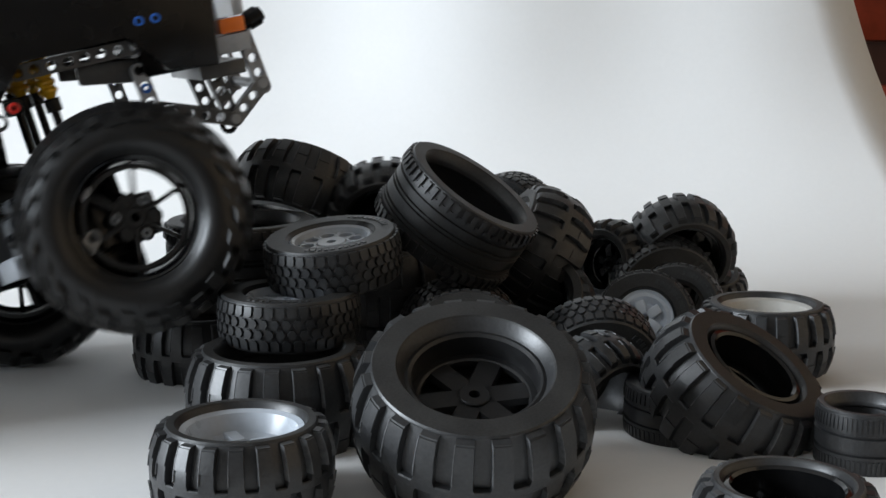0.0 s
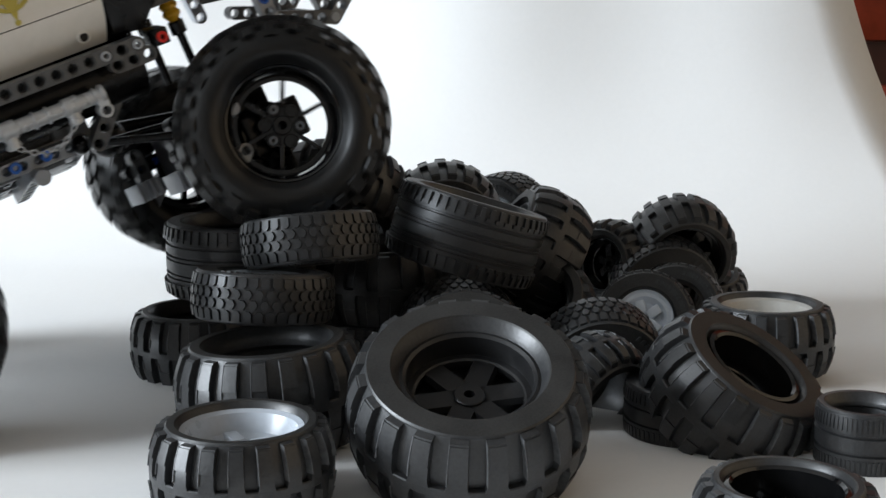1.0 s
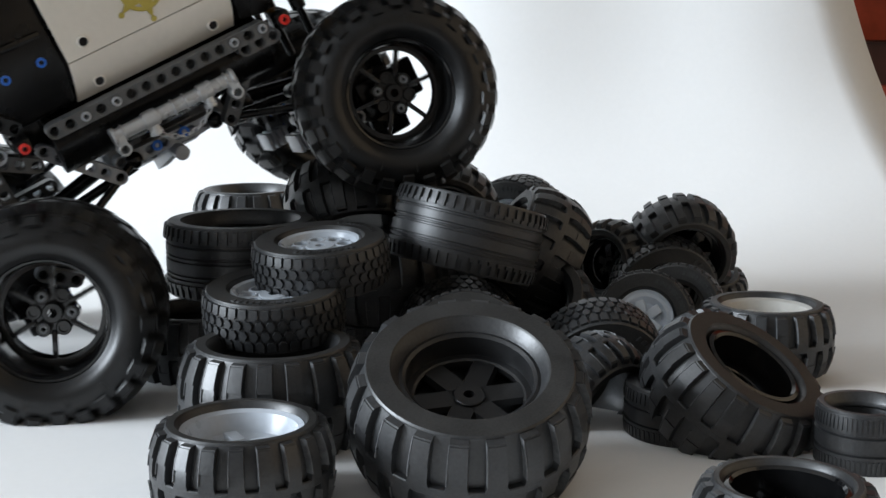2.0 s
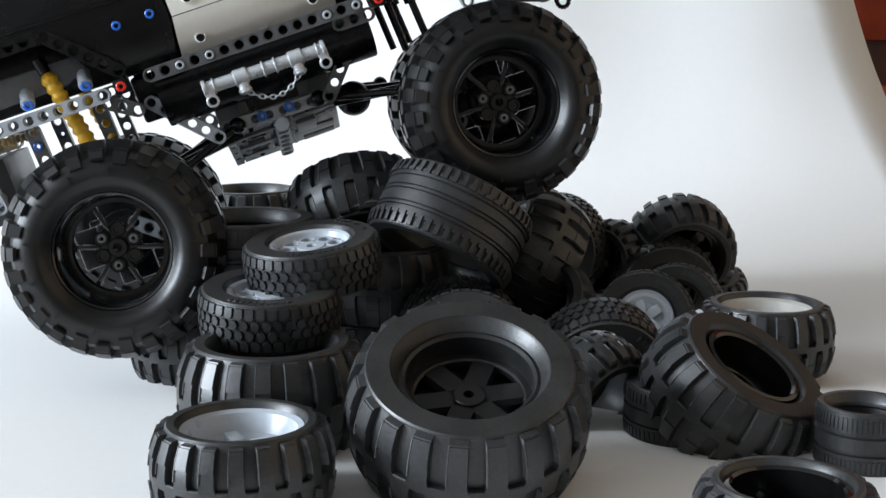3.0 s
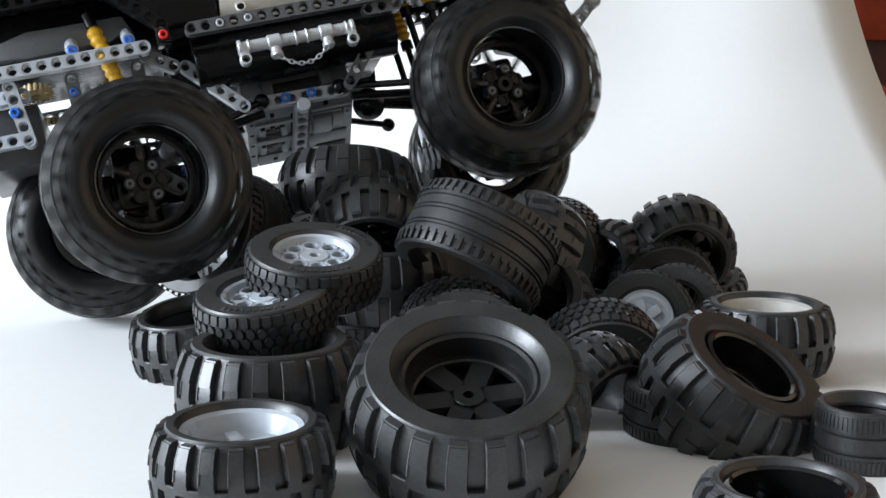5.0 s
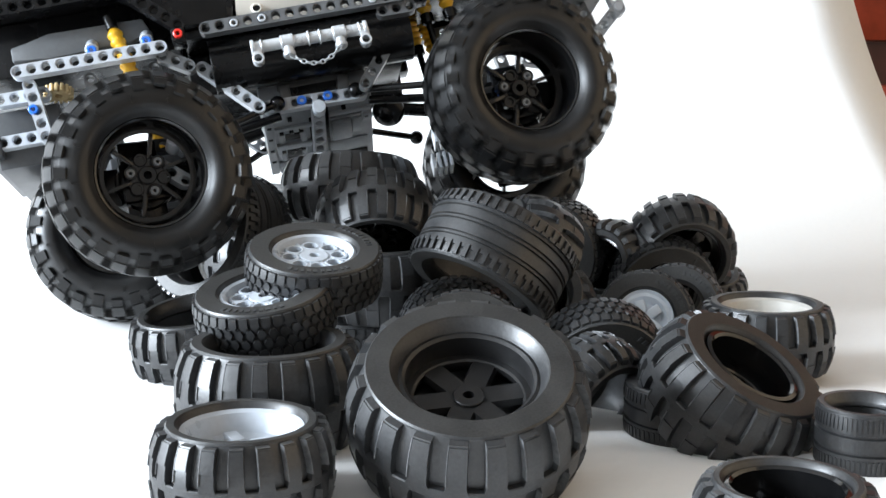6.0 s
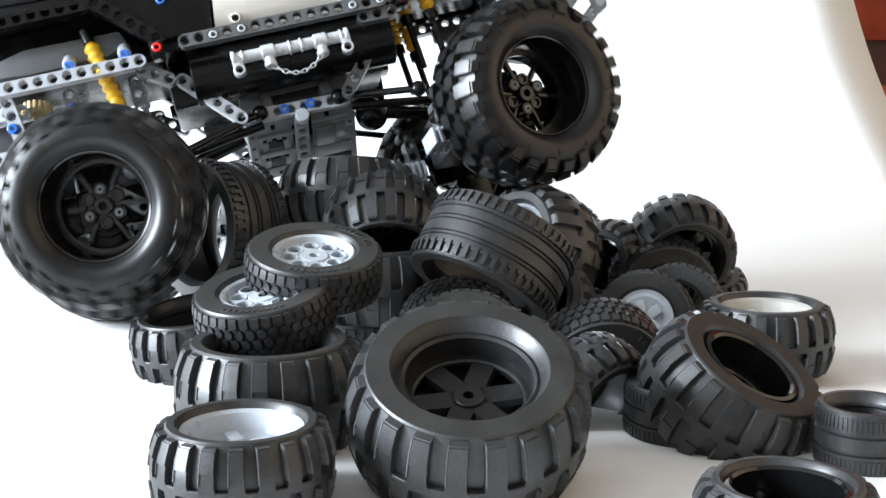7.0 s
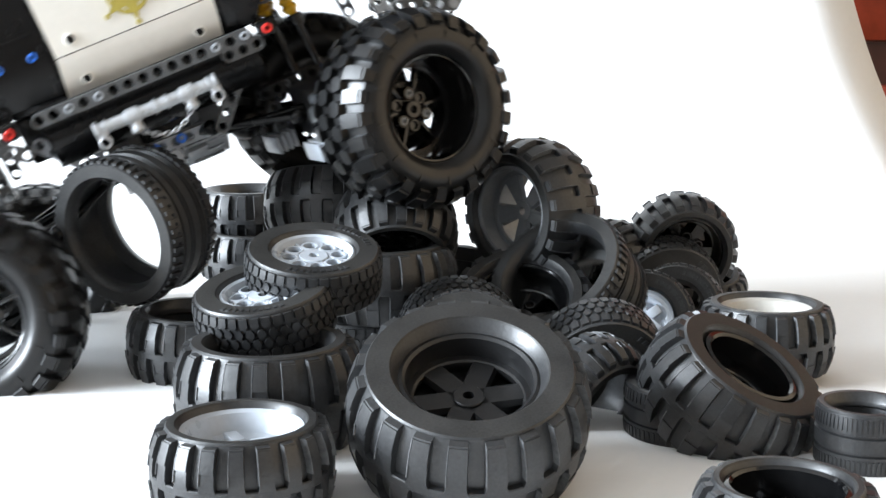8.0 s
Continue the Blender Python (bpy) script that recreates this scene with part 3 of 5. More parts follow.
# place and axle of each wheel, with the seconds at which it is there
SPOTS = {
    "big_fg": [(0, 0.0119, 0.4816, 0.032, 0.03, -0.4205, 0.9068),
        (0.3, 0.0101, 0.4816, 0.032, 0.02, -0.4209, 0.9069),
        (8, 0.0097, 0.4815, 0.0315, 0.02, -0.4209, 0.9069)],
    "small_fg": [(0, -0.0746, 0.4588, 0.0172, 0, 0, 1)],
    "under": [(0, -0.0712, 0.5452, 0.0181, 0, 0, 1),
        (0.5, -0.0742, 0.5453, 0.0191, 0, 0, 1),
        (1, -0.0748, 0.5408, 0.0222, -0.06, 0.0117, 0.9981),
        (1.5, -0.0733, 0.5407, 0.0215, 0, 0, 1),
        (3.5, -0.0743, 0.5408, 0.022, 0, 0, 1),
        (8, -0.0753, 0.5409, 0.0224, 0, 0, 1)],
    "hex_low": [(0, -0.0705, 0.5759, 0.0482, 0, 0, 1),
        (0.5, -0.0757, 0.5762, 0.0502, 0, 0, 1),
        (1, -0.0824, 0.5774, 0.0571, 0.0504, 0.1236, 0.9911),
        (1.5, -0.077, 0.5763, 0.0508, -0.02, -0.1083, 0.9939),
        (3.5, -0.0801, 0.5763, 0.0508, 0.02, -0.1083, 0.9939),
        (4.1, -0.0808, 0.5762, 0.0502, -0.05, -0.1691, 0.9843),
        (8, -0.0814, 0.5763, 0.0508, -0.1, -0.2134, 0.9718)],
    "hex_up": [(0, -0.052, 0.6002, 0.0709, -0.1, -0.1263, 0.9869),
        (0.3, -0.0461, 0.6003, 0.0714, -0.12, -0.1189, 0.9856),
        (0.4, -0.0506, 0.6007, 0.0741, -0.3018, 0.2831, 0.9104),
        (0.5, -0.0573, 0.6016, 0.0788, -0.4208, 0.2552, 0.8705),
        (0.8, -0.0614, 0.6013, 0.0772, -0.2209, 0.2186, 0.9505),
        (1, -0.063, 0.6014, 0.078, -0.1005, 0.2024, 0.9741),
        (1.3, -0.0587, 0.6005, 0.0728, -0.06, -0.0636, 0.9962),
        (1.5, -0.0568, 0.5999, 0.0693, -0.04, -0.1062, 0.9935),
        (3.5, -0.0627, 0.5998, 0.0688, -0.1, -0.158, 0.9824),
        (4.1, -0.0611, 0.5992, 0.0651, 0.06, -0.246, 0.9674),
        (8, -0.0614, 0.5991, 0.0648, 0.05, -0.2473, 0.9676)],
    "left_bal": [(0, -0.1262, 0.6513, 0.0153, 0, 0, 1),
        (1.5, -0.1277, 0.6515, 0.0164, 0, 0, 1),
        (4.5, -0.1277, 0.6515, 0.0164, -0.12, -0.1189, 0.9856),
        (7, -0.1277, 0.6515, 0.0164, -0.12, -0.1189, 0.9856),
        (8, -0.1298, 0.6514, 0.0158, 0.05, -0.0195, 0.9986)],
    "ring": [(0, -0.1048, 0.6594, 0.061, 0, 0, 1),
        (4.0, -0.1048, 0.6599, 0.0639, 0, 0, 1),
        (4.25, -0.1222, 0.7006, 0.0647, -0.45, -0.6419, 0.6209),
        (4.5, -0.1252, 0.7105, 0.0631, -0.5, -0.748, 0.4365),
        (6.5, -0.1252, 0.7102, 0.0615, -0.62, -0.74, 0.26),
        (7, -0.124, 0.7109, 0.0653, -0.70, -0.70, 0.11),
        (7.4, -0.1254, 0.7009, 0.0662, -0.68, -0.72, 0.08),
        (7.6, -0.1273, 0.6911, 0.0684, -0.62, -0.78, 0.078),
        (7.8, -0.1445, 0.6717, 0.0734, -0.50, -0.864, 0.02),
        (8, -0.1601, 0.662, 0.0761, -0.45, -0.8766, -0.1704)],
    "dome": [(0, -0.0826, 0.735, 0.0805, 0.2624, 0.5168, 0.8149),
        (0.5, -0.0740, 0.7351, 0.0830, 0.2624, 0.5168, 0.8149),
        (1, -0.0598, 0.7339, 0.0806, 0.1059, 0.5732, 0.8125),
        (2.9, -0.0494, 0.7327, 0.0736, -0.2082, 0.5638, 0.7992),
        (3.9, -0.0488, 0.7327, 0.0736, -0.2082, 0.5638, 0.7992),
        (4.2, -0.0585, 0.7343, 0.0832, -0.0517, 0.5648, 0.8236),
        (4.6, -0.0573, 0.7444, 0.0825, 0, 0.4762, 0.8794),
        (6.5, -0.0547, 0.754, 0.0796, 0, 0.2737, 0.9618),
        (8, -0.0648, 0.7529, 0.073, 0, 0.2737, 0.9618)],
    "chunk": [(0, -0.0313, 0.712, 0.0715, 0, -0.9721, -0.2348),
        (0.3, -0.0052, 0.7323, 0.0680, 0.1, -0.9864, -0.1307),
        (1, 0.0003, 0.7323, 0.0680, 0.1, -0.9864, -0.1307),
        (1.7, 0.0036, 0.7328, 0.0700, 0.1, -0.9864, -0.1307),
        (2.8, -0.0301, 0.7206, 0.063, 0, -0.9721, -0.2348),
        (3.5, -0.0408, 0.7099, 0.06, 0, -0.9576, -0.2881),
        (5.8, -0.0371, 0.7014, 0.0693, 0.05, -0.7277, -0.684),
        (8, -0.0262, 0.7008, 0.0656, 0.05, -0.7277, -0.684)],
    "back_flat": [(0, -0.1427, 0.94, 0.0401, 0, 0, 1)],
    "back_low": [(0, -0.1344, 0.9149, 0.0129, 0, 0, 1)],
    "rib": [(0, 0.007, 0.653, 0.0828, 0.54, -0.201, 0.8173),
        (0.3, 0.0099, 0.6524, 0.0794, 0.42, -0.1924, 0.8869),
        (0.5, 0.0099, 0.6522, 0.0782, 0.36, -0.1523, 0.9204),
        (1, 0.0122, 0.6514, 0.0737, 0.2813, 0.0668, 0.9573),
        (1.5, 0.0142, 0.6511, 0.072, 0.2009, 0.0703, 0.9771),
        (1.7, 0.0139, 0.6511, 0.072, 0.2013, 0.0902, 0.9754),
        (2.8, 0.0046, 0.652, 0.0771, 0.4052, 0.3543, 0.8428),
        (3.5, 0.0026, 0.6519, 0.0765, 0.4306, 0.4158, 0.8011),
        (4.2, 0.0032, 0.6519, 0.0765, 0.4306, 0.4158, 0.8011),
        (4.6, 0.0099, 0.6511, 0.072, 0.4212, 0.4263, 0.8006),
        (5.8, 0.0251, 0.6392, 0.0618, 0.4504, 0.4417, 0.7759),
        (7.5, 0.0251, 0.6392, 0.0618, 0.426, 0.4476, 0.7862),
        (7.65, 0.0303, 0.6389, 0.0604, 0.4534, 0.75, 0.4816),
        (7.8, 0.0481, 0.6283, 0.0575, 0.5001, 0.8645, -0.0509),
        (8, 0.067, 0.6758, 0.039, 0.5014, 0.5078, -0.7005)],
    "star": [(0, 0.0500, 0.719, 0.0490, -0.85, -0.1, 0.52),
        (3.5, 0.0480, 0.7187, 0.0480, -0.85, -0.1, 0.52),
        (4.6, 0.0470, 0.7185, 0.0470, -0.86, -0.12, 0.49),
        (6.5, 0.0450, 0.7184, 0.0430, -0.8619, -0.2292, 0.4523),
        (7, 0.0510, 0.7195, 0.0490, -0.75, -0.5415, 0.3798),
        (7.2, 0.0560, 0.7202, 0.0540, -0.6, -0.705, 0.3782),
        (7.4, 0.0590, 0.7209, 0.0570, -0.45, -0.8224, 0.3481),
        (7.6, 0.0585, 0.7228, 0.068, -0.25, -0.9436, 0.2172),
        (7.8, 0.0548, 0.7229, 0.0757, -0.65, -0.7592, 0.0323),
        (8, 0.05, 0.7228, 0.075, -0.75, -0.6613, 0.0151)],
    "street_back": [(0, 0.042, 0.782, 0.0570, -0.6, -0.7976, -0.0625),
        (0.3, 0.0385, 0.782, 0.0570, -0.65, -0.7567, -0.0697),
        (1.7, 0.042, 0.782, 0.0570, -0.65, -0.7567, -0.0697),
        (3, 0.0706, 0.7882, 0.0432, -0.5, -0.8645, -0.0506),
        (8, 0.0724, 0.8076, 0.038, -0.5, -0.8645, -0.0506)],
    "small_bal": [(0, 0.1051, 0.7862, 0.0317, -0.7, -0.7033, 0.124)],
    "arch": [(0, 0.1357, 0.7738, 0.0192, 0.1, -0.978, -0.1829),
        (7, 0.1346, 0.7738, 0.0192, 0.1, -0.978, -0.1829),
        (8, 0.1374, 0.7737, 0.0186, 0.1, -0.978, -0.1829)],
    "white_rim": [(0, 0.1104, 0.6827, 0.0206, -0.25, -0.9253, 0.285)],
    "street_side": [(0, 0.1334, 0.7128, 0.0188, -0.35, -0.8999, 0.2602)],
    "low_bal": [(0, 0.1653, 0.8029, 0.0114, 0, -0.273, 0.962)],
    "back_bal": [(0, 0.1469, 0.7878, 0.0407, 0.1, -0.934, -0.343),
        (7.2, 0.1469, 0.7878, 0.0407, 0.1, -0.934, -0.343),
        (7.6, 0.1483, 0.788, 0.0421, 0.1, -0.9521, -0.2891),
        (8, 0.1476, 0.788, 0.0421, 0.1, -0.9864, -0.1307)],
    "far_flat": [(0, 0.1652, 0.6423, 0.0217, 0, 0, 1)],
    "tilted": [(0, 0.127, 0.5453, 0.0191, 0.44, -0.3391, 0.8315),
        (8, 0.1258, 0.5453, 0.0186, 0.42, -0.3214, 0.8487)],
    "drum": [(0, 0.1066, 0.5500, 0.0120, 0, 0, 1)],
    "lean": [(0, 0.0684, 0.5697, 0.0135, 0.6, -0.7295, -0.3283),
        (8, 0.0676, 0.5696, 0.0127, 0.6, -0.7295, -0.3283)],
    "hex_arch": [(0, 0.0736, 0.6109, 0.0164, 0.1, -0.934, -0.343),
        (1, 0.0755, 0.6108, 0.0158, 0.1, -0.934, -0.343),
        (8, 0.0764, 0.6107, 0.0156, 0.1, -0.934, -0.343)],
    "small_right": [(0, 0.1733, 0.5088, 0.0132, 0, 0, 1)],
    "corner": [(0, 0.1133, 0.4029, 0.0172, 0, 0, 1)],
    "fill_a": [(0, -0.0330, 0.6900, 0.0420, 0, 0, 1)],
    "fill_b": [(0, 0.0051, 0.7145, 0.0283, 0, -0.273, 0.962)],
    "fill_c": [(0, 0.0433, 0.683, 0.0224, -0.1, -0.5748, 0.8122)],
    "fill_d": [(0, -0.0430, 0.6900, 0.0112, 0, 0, 1)],
    "behind_a": [(0, 0.0081, 0.642, 0.02, 0, -0.9576, -0.2881)],
    "behind_b": [(0, 0.0111, 0.5829, 0.0245, 0, -0.8874, 0.4611)],
}
TRUCK_PATH = [
    (0, pose(-0.2723, 0.6371, 0.0736, -1.054, -10.55, 22.93)),
    (0.3, pose(-0.249, 0.6352, 0.0836, -2.476, -11.24, 31.66)),
    (0.5, pose(-0.2427, 0.6336, 0.0866, -3.417, -14.05, 34.14)),
    (1, pose(-0.2077, 0.6504, 0.1032, 2.749, -19.49, 31.64)),
    (1.5, pose(-0.1819, 0.6825, 0.1112, 6.391, -23.12, 29.09)),
    (1.7, pose(-0.168, 0.6922, 0.1142, 7.159, -25.64, 27.73)),
    (2.8, pose(-0.098, 0.7465, 0.1118, 3.669, -19.49, 12.22)),
    (3, pose(-0.087, 0.7517, 0.118, -0.825, -18.52, 9.148)),
    (3.5, pose(-0.0927, 0.7376, 0.12, 5.705, -20.92, 10.81)),
    (4, pose(-0.085, 0.742, 0.1182, 0.0145, -18.71, 8.821)),
    (4.2, pose(-0.0866, 0.7518, 0.1197, 1.243, -18.61, 9.54)),
    (4.4, pose(-0.0785, 0.7798, 0.1059, -9.233, -9.922, 12.02)),
    (4.5, pose(-0.0749, 0.7882, 0.1121, -16.32, -10.3, 13.22)),
    (4.7, pose(-0.0847, 0.7956, 0.1135, -16.44, -10.57, 15.5)),
    (6, pose(-0.0704, 0.7989, 0.1089, -20.41, -9.774, 10.27)),
    (6.5, pose(-0.0701, 0.7987, 0.1099, -20.66, -10.04, 8.987)),
    (7, pose(-0.0799, 0.7909, 0.106, -18.86, -11.75, 11.49)),
    (7.4, pose(-0.0895, 0.7855, 0.1111, -17.89, -15.94, 12.45)),
    (7.5, pose(-0.0949, 0.7894, 0.1119, -18.08, -16.6, 15.31)),
    (7.6, pose(-0.1034, 0.7781, 0.1163, -13.83, -19.28, 15.53)),
    (7.8, pose(-0.1276, 0.771, 0.107, -8.289, -18.76, 15.27)),
    (8, pose(-0.1485, 0.7404, 0.1033, 1.37, -22.02, 15.26)),
]
WHEEL_PATHS = {
    "front_near": [(0, 0.102, -0.0987, -0.0025, -0.1496, -0.9799, 0.1318),
        (0.3, 0.1085, -0.0783, 0.007, -0.3102, -0.9397, 0.1442),
        (0.5, 0.1122, -0.0804, 0.0059, -0.3394, -0.9279, 0.1543),
        (1, 0.1053, -0.079, -0.0053, -0.3153, -0.9053, 0.2847),
        (1.5, 0.1029, -0.0779, -0.0058, -0.2747, -0.9066, 0.3203),
        (2.8, 0.1029, -0.0798, -0.0032, -0.0413, -0.9902, 0.1337),
        (3, 0.1060, -0.0826, -0.0155, 0.0016, -0.9998, 0.0189),
        (3.5, 0.1036, -0.083, -0.0126, -0.0276, -0.9907, 0.1332),
        (4, 0.1040, -0.0825, -0.0150, 0.0039, -0.9997, 0.0221),
        (4.2, 0.1040, -0.0827, -0.0145, -0.0081, -0.9988, 0.0476),
        (4.5, 0.1, -0.0962, -0.0119, 0.0274, -0.9995, -0.0143),
        (6.5, 0.1028, -0.096, -0.0183, 0.1505, -0.9845, -0.0903),
        (7, 0.1172, -0.0838, -0.017, 0.3213, -0.9418, -0.0988),
        (7.4, 0.1141, -0.083, -0.0226, 0.3245, -0.9376, -0.125),
        (7.6, 0.1138, -0.0844, -0.0273, 0.2872, -0.9506, -0.1178),
        (7.8, 0.115, -0.0858, -0.0242, 0.3262, -0.9339, -0.1461),
        (8, 0.1177, -0.0852, -0.0122, 0.3557, -0.9343, -0.0223)],
    "rear_near": [(0, -0.108, -0.085, -0.011, 0, -1, 0),
        (1.5, -0.1020, -0.0935, -0.0165, -0.3345, -0.8852, 0.3232),
        (2.8, -0.1048, -0.1178, -0.0036, -0.0813, -0.9821, 0.1699),
        (3, -0.1020, -0.1193, -0.0165, -0.0137, -0.9976, 0.0673),
        (3.5, -0.1037, -0.1165, -0.0008, -0.0372, -0.9809, 0.1909),
        (4, -0.1018, -0.118, -0.0064, -0.0047, -0.996, 0.0895),
        (4.2, -0.1047, -0.1185, -0.007, -0.0134, -0.9922, 0.1243),
        (4.4, -0.1061, -0.1133, -0.0178, 0.0241, -0.9997, 0.0082),
        (4.5, -0.1031, -0.1127, -0.0274, 0.0853, -0.988, -0.1289),
        (6.5, -0.1061, -0.1106, -0.0309, 0.1964, -0.9558, -0.219),
        (6.7, -0.1116, -0.1103, -0.0293, 0.1107, -0.9748, -0.1938),
        (7, -0.1216, -0.1086, -0.0312, -0.12, -0.9775, -0.1736),
        (7.4, -0.1224, -0.1021, -0.0292, -0.1245, -0.9817, -0.144),
        (7.6, -0.1252, -0.1026, -0.0304, -0.1819, -0.9788, -0.0947),
        (7.8, -0.1271, -0.0837, -0.0324, -0.1789, -0.9839, -0.0029),
        (8, -0.1280, -0.0865, -0.0195, -0.1705, -0.9702, 0.1721)],
    "front_far": [(0, 0.051, 0.0119, -0.0297, 0, 1, 0),
        (0.3, 0.0733, 0.0141, -0.0471, 0, 1, 0),
        (0.5, 0.0808, 0.0349, -0.0431, 0, 1, 0),
        (1, 0.0885, 0.0428, -0.0346, 0, 1, 0),
        (1.5, 0.0973, 0.0335, -0.028, 0, 1, 0),
        (1.7, 0.0927, 0.0375, -0.032, 0, 1, 0),
        (2.8, 0.116, 0.083, -0.026, 0, 1, 0),
        (4.2, 0.116, 0.083, -0.026, 0, 1, 0),
        (4.6, 0.1217, 0.0361, -0.0352, 0, 1, 0),
        (6.5, 0.1091, 0.0427, -0.0244, 0, 1, 0),
        (7, 0.0874, 0.0392, -0.034, 0, 1, 0),
        (7.6, 0.0729, 0.0387, -0.0414, 0, 1, 0),
        (7.8, 0.0768, 0.0119, -0.0171, 0, 1, 0),
        (8, 0.086, 0.0229, -0.0029, 0, 1, 0)],
    "rear_far": [(0, -0.108, 0.083, -0.021, 0, 1, 0),
        (1.5, -0.108, 0.083, -0.021, 0, 1, 0),
        (4.1, -0.108, 0.083, -0.031, 0, 1, 0),
        (4.5, -0.1360, 0.0172, -0.0286, 0, 1, 0),
        (6.5, -0.1360, -0.0006, -0.034, 0, 1, 0),
        (7, -0.1310, 0.0083, -0.0238, 0, 1, 0),
        (7.6, -0.1340, 0.0201, -0.0159, 0, 1, 0),
        (8, -0.108, 0.083, -0.041, 0, 1, 0)],
}
WHEELS = {}
for key, (tyre, rim, spin, label) in KINDS.items():
    w = toy_wheel(label, tyre(), rim() if rim else None, spin)
    w.matrix_world = axle(*SPOTS[key][0][1:])
    WHEELS[key] = w


# ---------------------------------------------------------------- the truck
truck = new("toy_truck")
tagged(truck, "black and white building-brick crawler truck on big knobbly wheels", "toy truck")
NEAR, FAR = -1, 1
AXLE_GREY = mat("axle_grey_plastic", (0.045, 0.047, 0.05), 0.34, vary=0.12, bump=0.04, grain=400)


def beam(n, x, y, z, rx=0.0, ry=0.0, rz=0.0, material=DARK_GREY, name="beam", parent=None, label=""):
    """A beam of n holes whose first hole lies at (x, y, z)."""
    return part(name, liftarm(bmesh.new(), n), material, parent or truck, label, pose(x, y, z, rx, ry, rz), 40)


def beam_to(n, x, z, x2, z2, y, **k):
    """A beam of n holes that starts at (x, z) and points to (x2, z2) in the plane y."""
    return beam(n, x, y, z, 0, -math.degrees(math.atan2(z2 - z, x2 - x)), 0, **k)


def pin(x, y, z, material, side=NEAR, r=0.0024, out=0.0005, name="pin", parent=None):
    """The visible end of a connector pin, a short collar with a cross-shaped hole."""
    bm = bmesh.new()
    revolve(bm, [(0.0011, -0.004), (r, -0.004), (r, out), (r - 0.0004, out + 0.0003), (0.0014, out + 0.0003), (0.0011, out - 0.0008)], 16)
    return part(name, bm, material, parent or truck, at=pose(x, y, z, -90 * side))


def truck_rim():
    """A deep glossy dish with six thin spokes, a hub and a ring of pin sockets."""
    bm = bmesh.new()
    revolve(bm, [(0.0287, 0.0185), (0.0280, 0.0195), (0.0270, 0.0190), (0.0262, 0.0165), (0.0246, 0.0040), (0.0234, -0.0160), (0.0246, -0.0160), (0.0283, -0.0150)], 48)
    tube(bm, 0.0252, -0.0040, -0.0022, 48, None, 0.0222)
    for i in range(6):
        box(bm, 0.0090, 0.0240, -0.0011, 0.0011, -0.0080, -0.0026, 0.0004, Matrix.Rotation(math.pi / 3 * i, 4, "Z"))
        a = math.pi / 3 * i + math.pi / 6
        tube(bm, 0.0036, -0.0080, 0.0 if i % 2 else -0.0028, 18, Matrix.Translation((0.0088 * math.cos(a), 0.0088 * math.sin(a), 0)), 0.0023)
    tube(bm, 0.0112, -0.0080, -0.0044, 30, None, 0.0022)
    tube(bm, 0.0048, -0.0080, 0.0004, 20, None, 0.0022)
    return bm


def truck_wheel(key):
    w = new("wheel")
    w.parent = truck
    mount(w, shared("crawler_tyre", crawler_tyre, TRUCK_RUBBER), shared("crawler_rim", truck_rim, GLOSS_BLACK))
    for k in range(3):
        a = 2 * math.pi / 3 * k + math.pi / 2
        bm = bmesh.new()
        tube(bm, 0.0022, -0.0030, 0.0004, 14, None, 0.0011)
        part("pin", bm, MID_GREY, w, at=Matrix.Translation((0.0088 * math.cos(a), 0.0088 * math.sin(a), 0)))
    return w


def shock(a, b, parent=None, upto=0.76):
    """A yellow coil spring round a black damper."""
    m, l = along(a, b)
    bm = bmesh.new()
    prof, n = [(0.0022, l * 0.12)], 9
    for k in range(n):
        z = l * (0.14 + (upto - 0.14) * k / n)
        d = l * (upto - 0.14) / n
        prof += [(0.0036, z), (0.0046, z + d * 0.35), (0.0046, z + d * 0.6), (0.0036, z + d * 0.95)]
    prof += [(0.0022, l * (upto + 0.02))]
    revolve(bm, prof, 20, True, m)
    sp = part("spring", bm, YELLOW, parent or truck, "yellow coil spring")
    bm = bmesh.new()
    tube(bm, 0.0021, 0, l, 14, m)
    tube(bm, 0.0040, l * (upto + 0.02), l * (upto + 0.10), 16, m)
    tube(bm, 0.0034, 0, l * 0.12, 16, m)
    part("damper", bm, BLACK, parent or truck)
    return sp


def link(a, b):
    """A black steering link with a ball cup at each end."""
    bm = bmesh.new()
    rod(bm, a, b, 0.0021)
    for p in (a, b):
        bmesh.ops.create_uvsphere(bm, u_segments=14, v_segments=10, radius=0.0046, matrix=Matrix.Translation(p))
    part("steering_link", bm, BLACK, truck)


def chain(a, b, sag, n=11):
    """A drooping chain of oval links from a to b."""
    a, b = Vector(a), Vector(b)
    bm = bmesh.new()
    pts = [a.lerp(b, k / n) - Vector((0, 0, sag * 4 * (k / n) * (1 - k / n))) for k in range(n + 1)]
    for k, (p, q) in enumerate(zip(pts, pts[1:])):
        m, l = along(p, q)
        m = m @ Matrix.Rotation(math.pi / 2 * (k % 2), 4, "Z") @ Matrix.Translation((0, 0, l / 2))
        ring = []
        for i in range(12):
            t = 2 * math.pi * i / 12
            c = Vector((0.0011 * math.cos(t), 0, l * 0.66 * math.sin(t)))
            u = Vector((math.cos(t), 0, math.sin(t)))
            ring.append([bm.verts.new(m @ (c + 0.0004 * (u * math.cos(s) + Vector((0, 1, 0)) * math.sin(s)))) for s in (0, math.pi / 2, math.pi, 1.5 * math.pi)])
        for i in range(12):
            for j in range(4):
                bm.faces.new((ring[i][j], ring[(i + 1) % 12][j], ring[(i + 1) % 12][(j + 1) % 4], ring[i][(j + 1) % 4]))
    part("chain", bm, SILVER, truck, "small silver chain drooping under the exhaust")


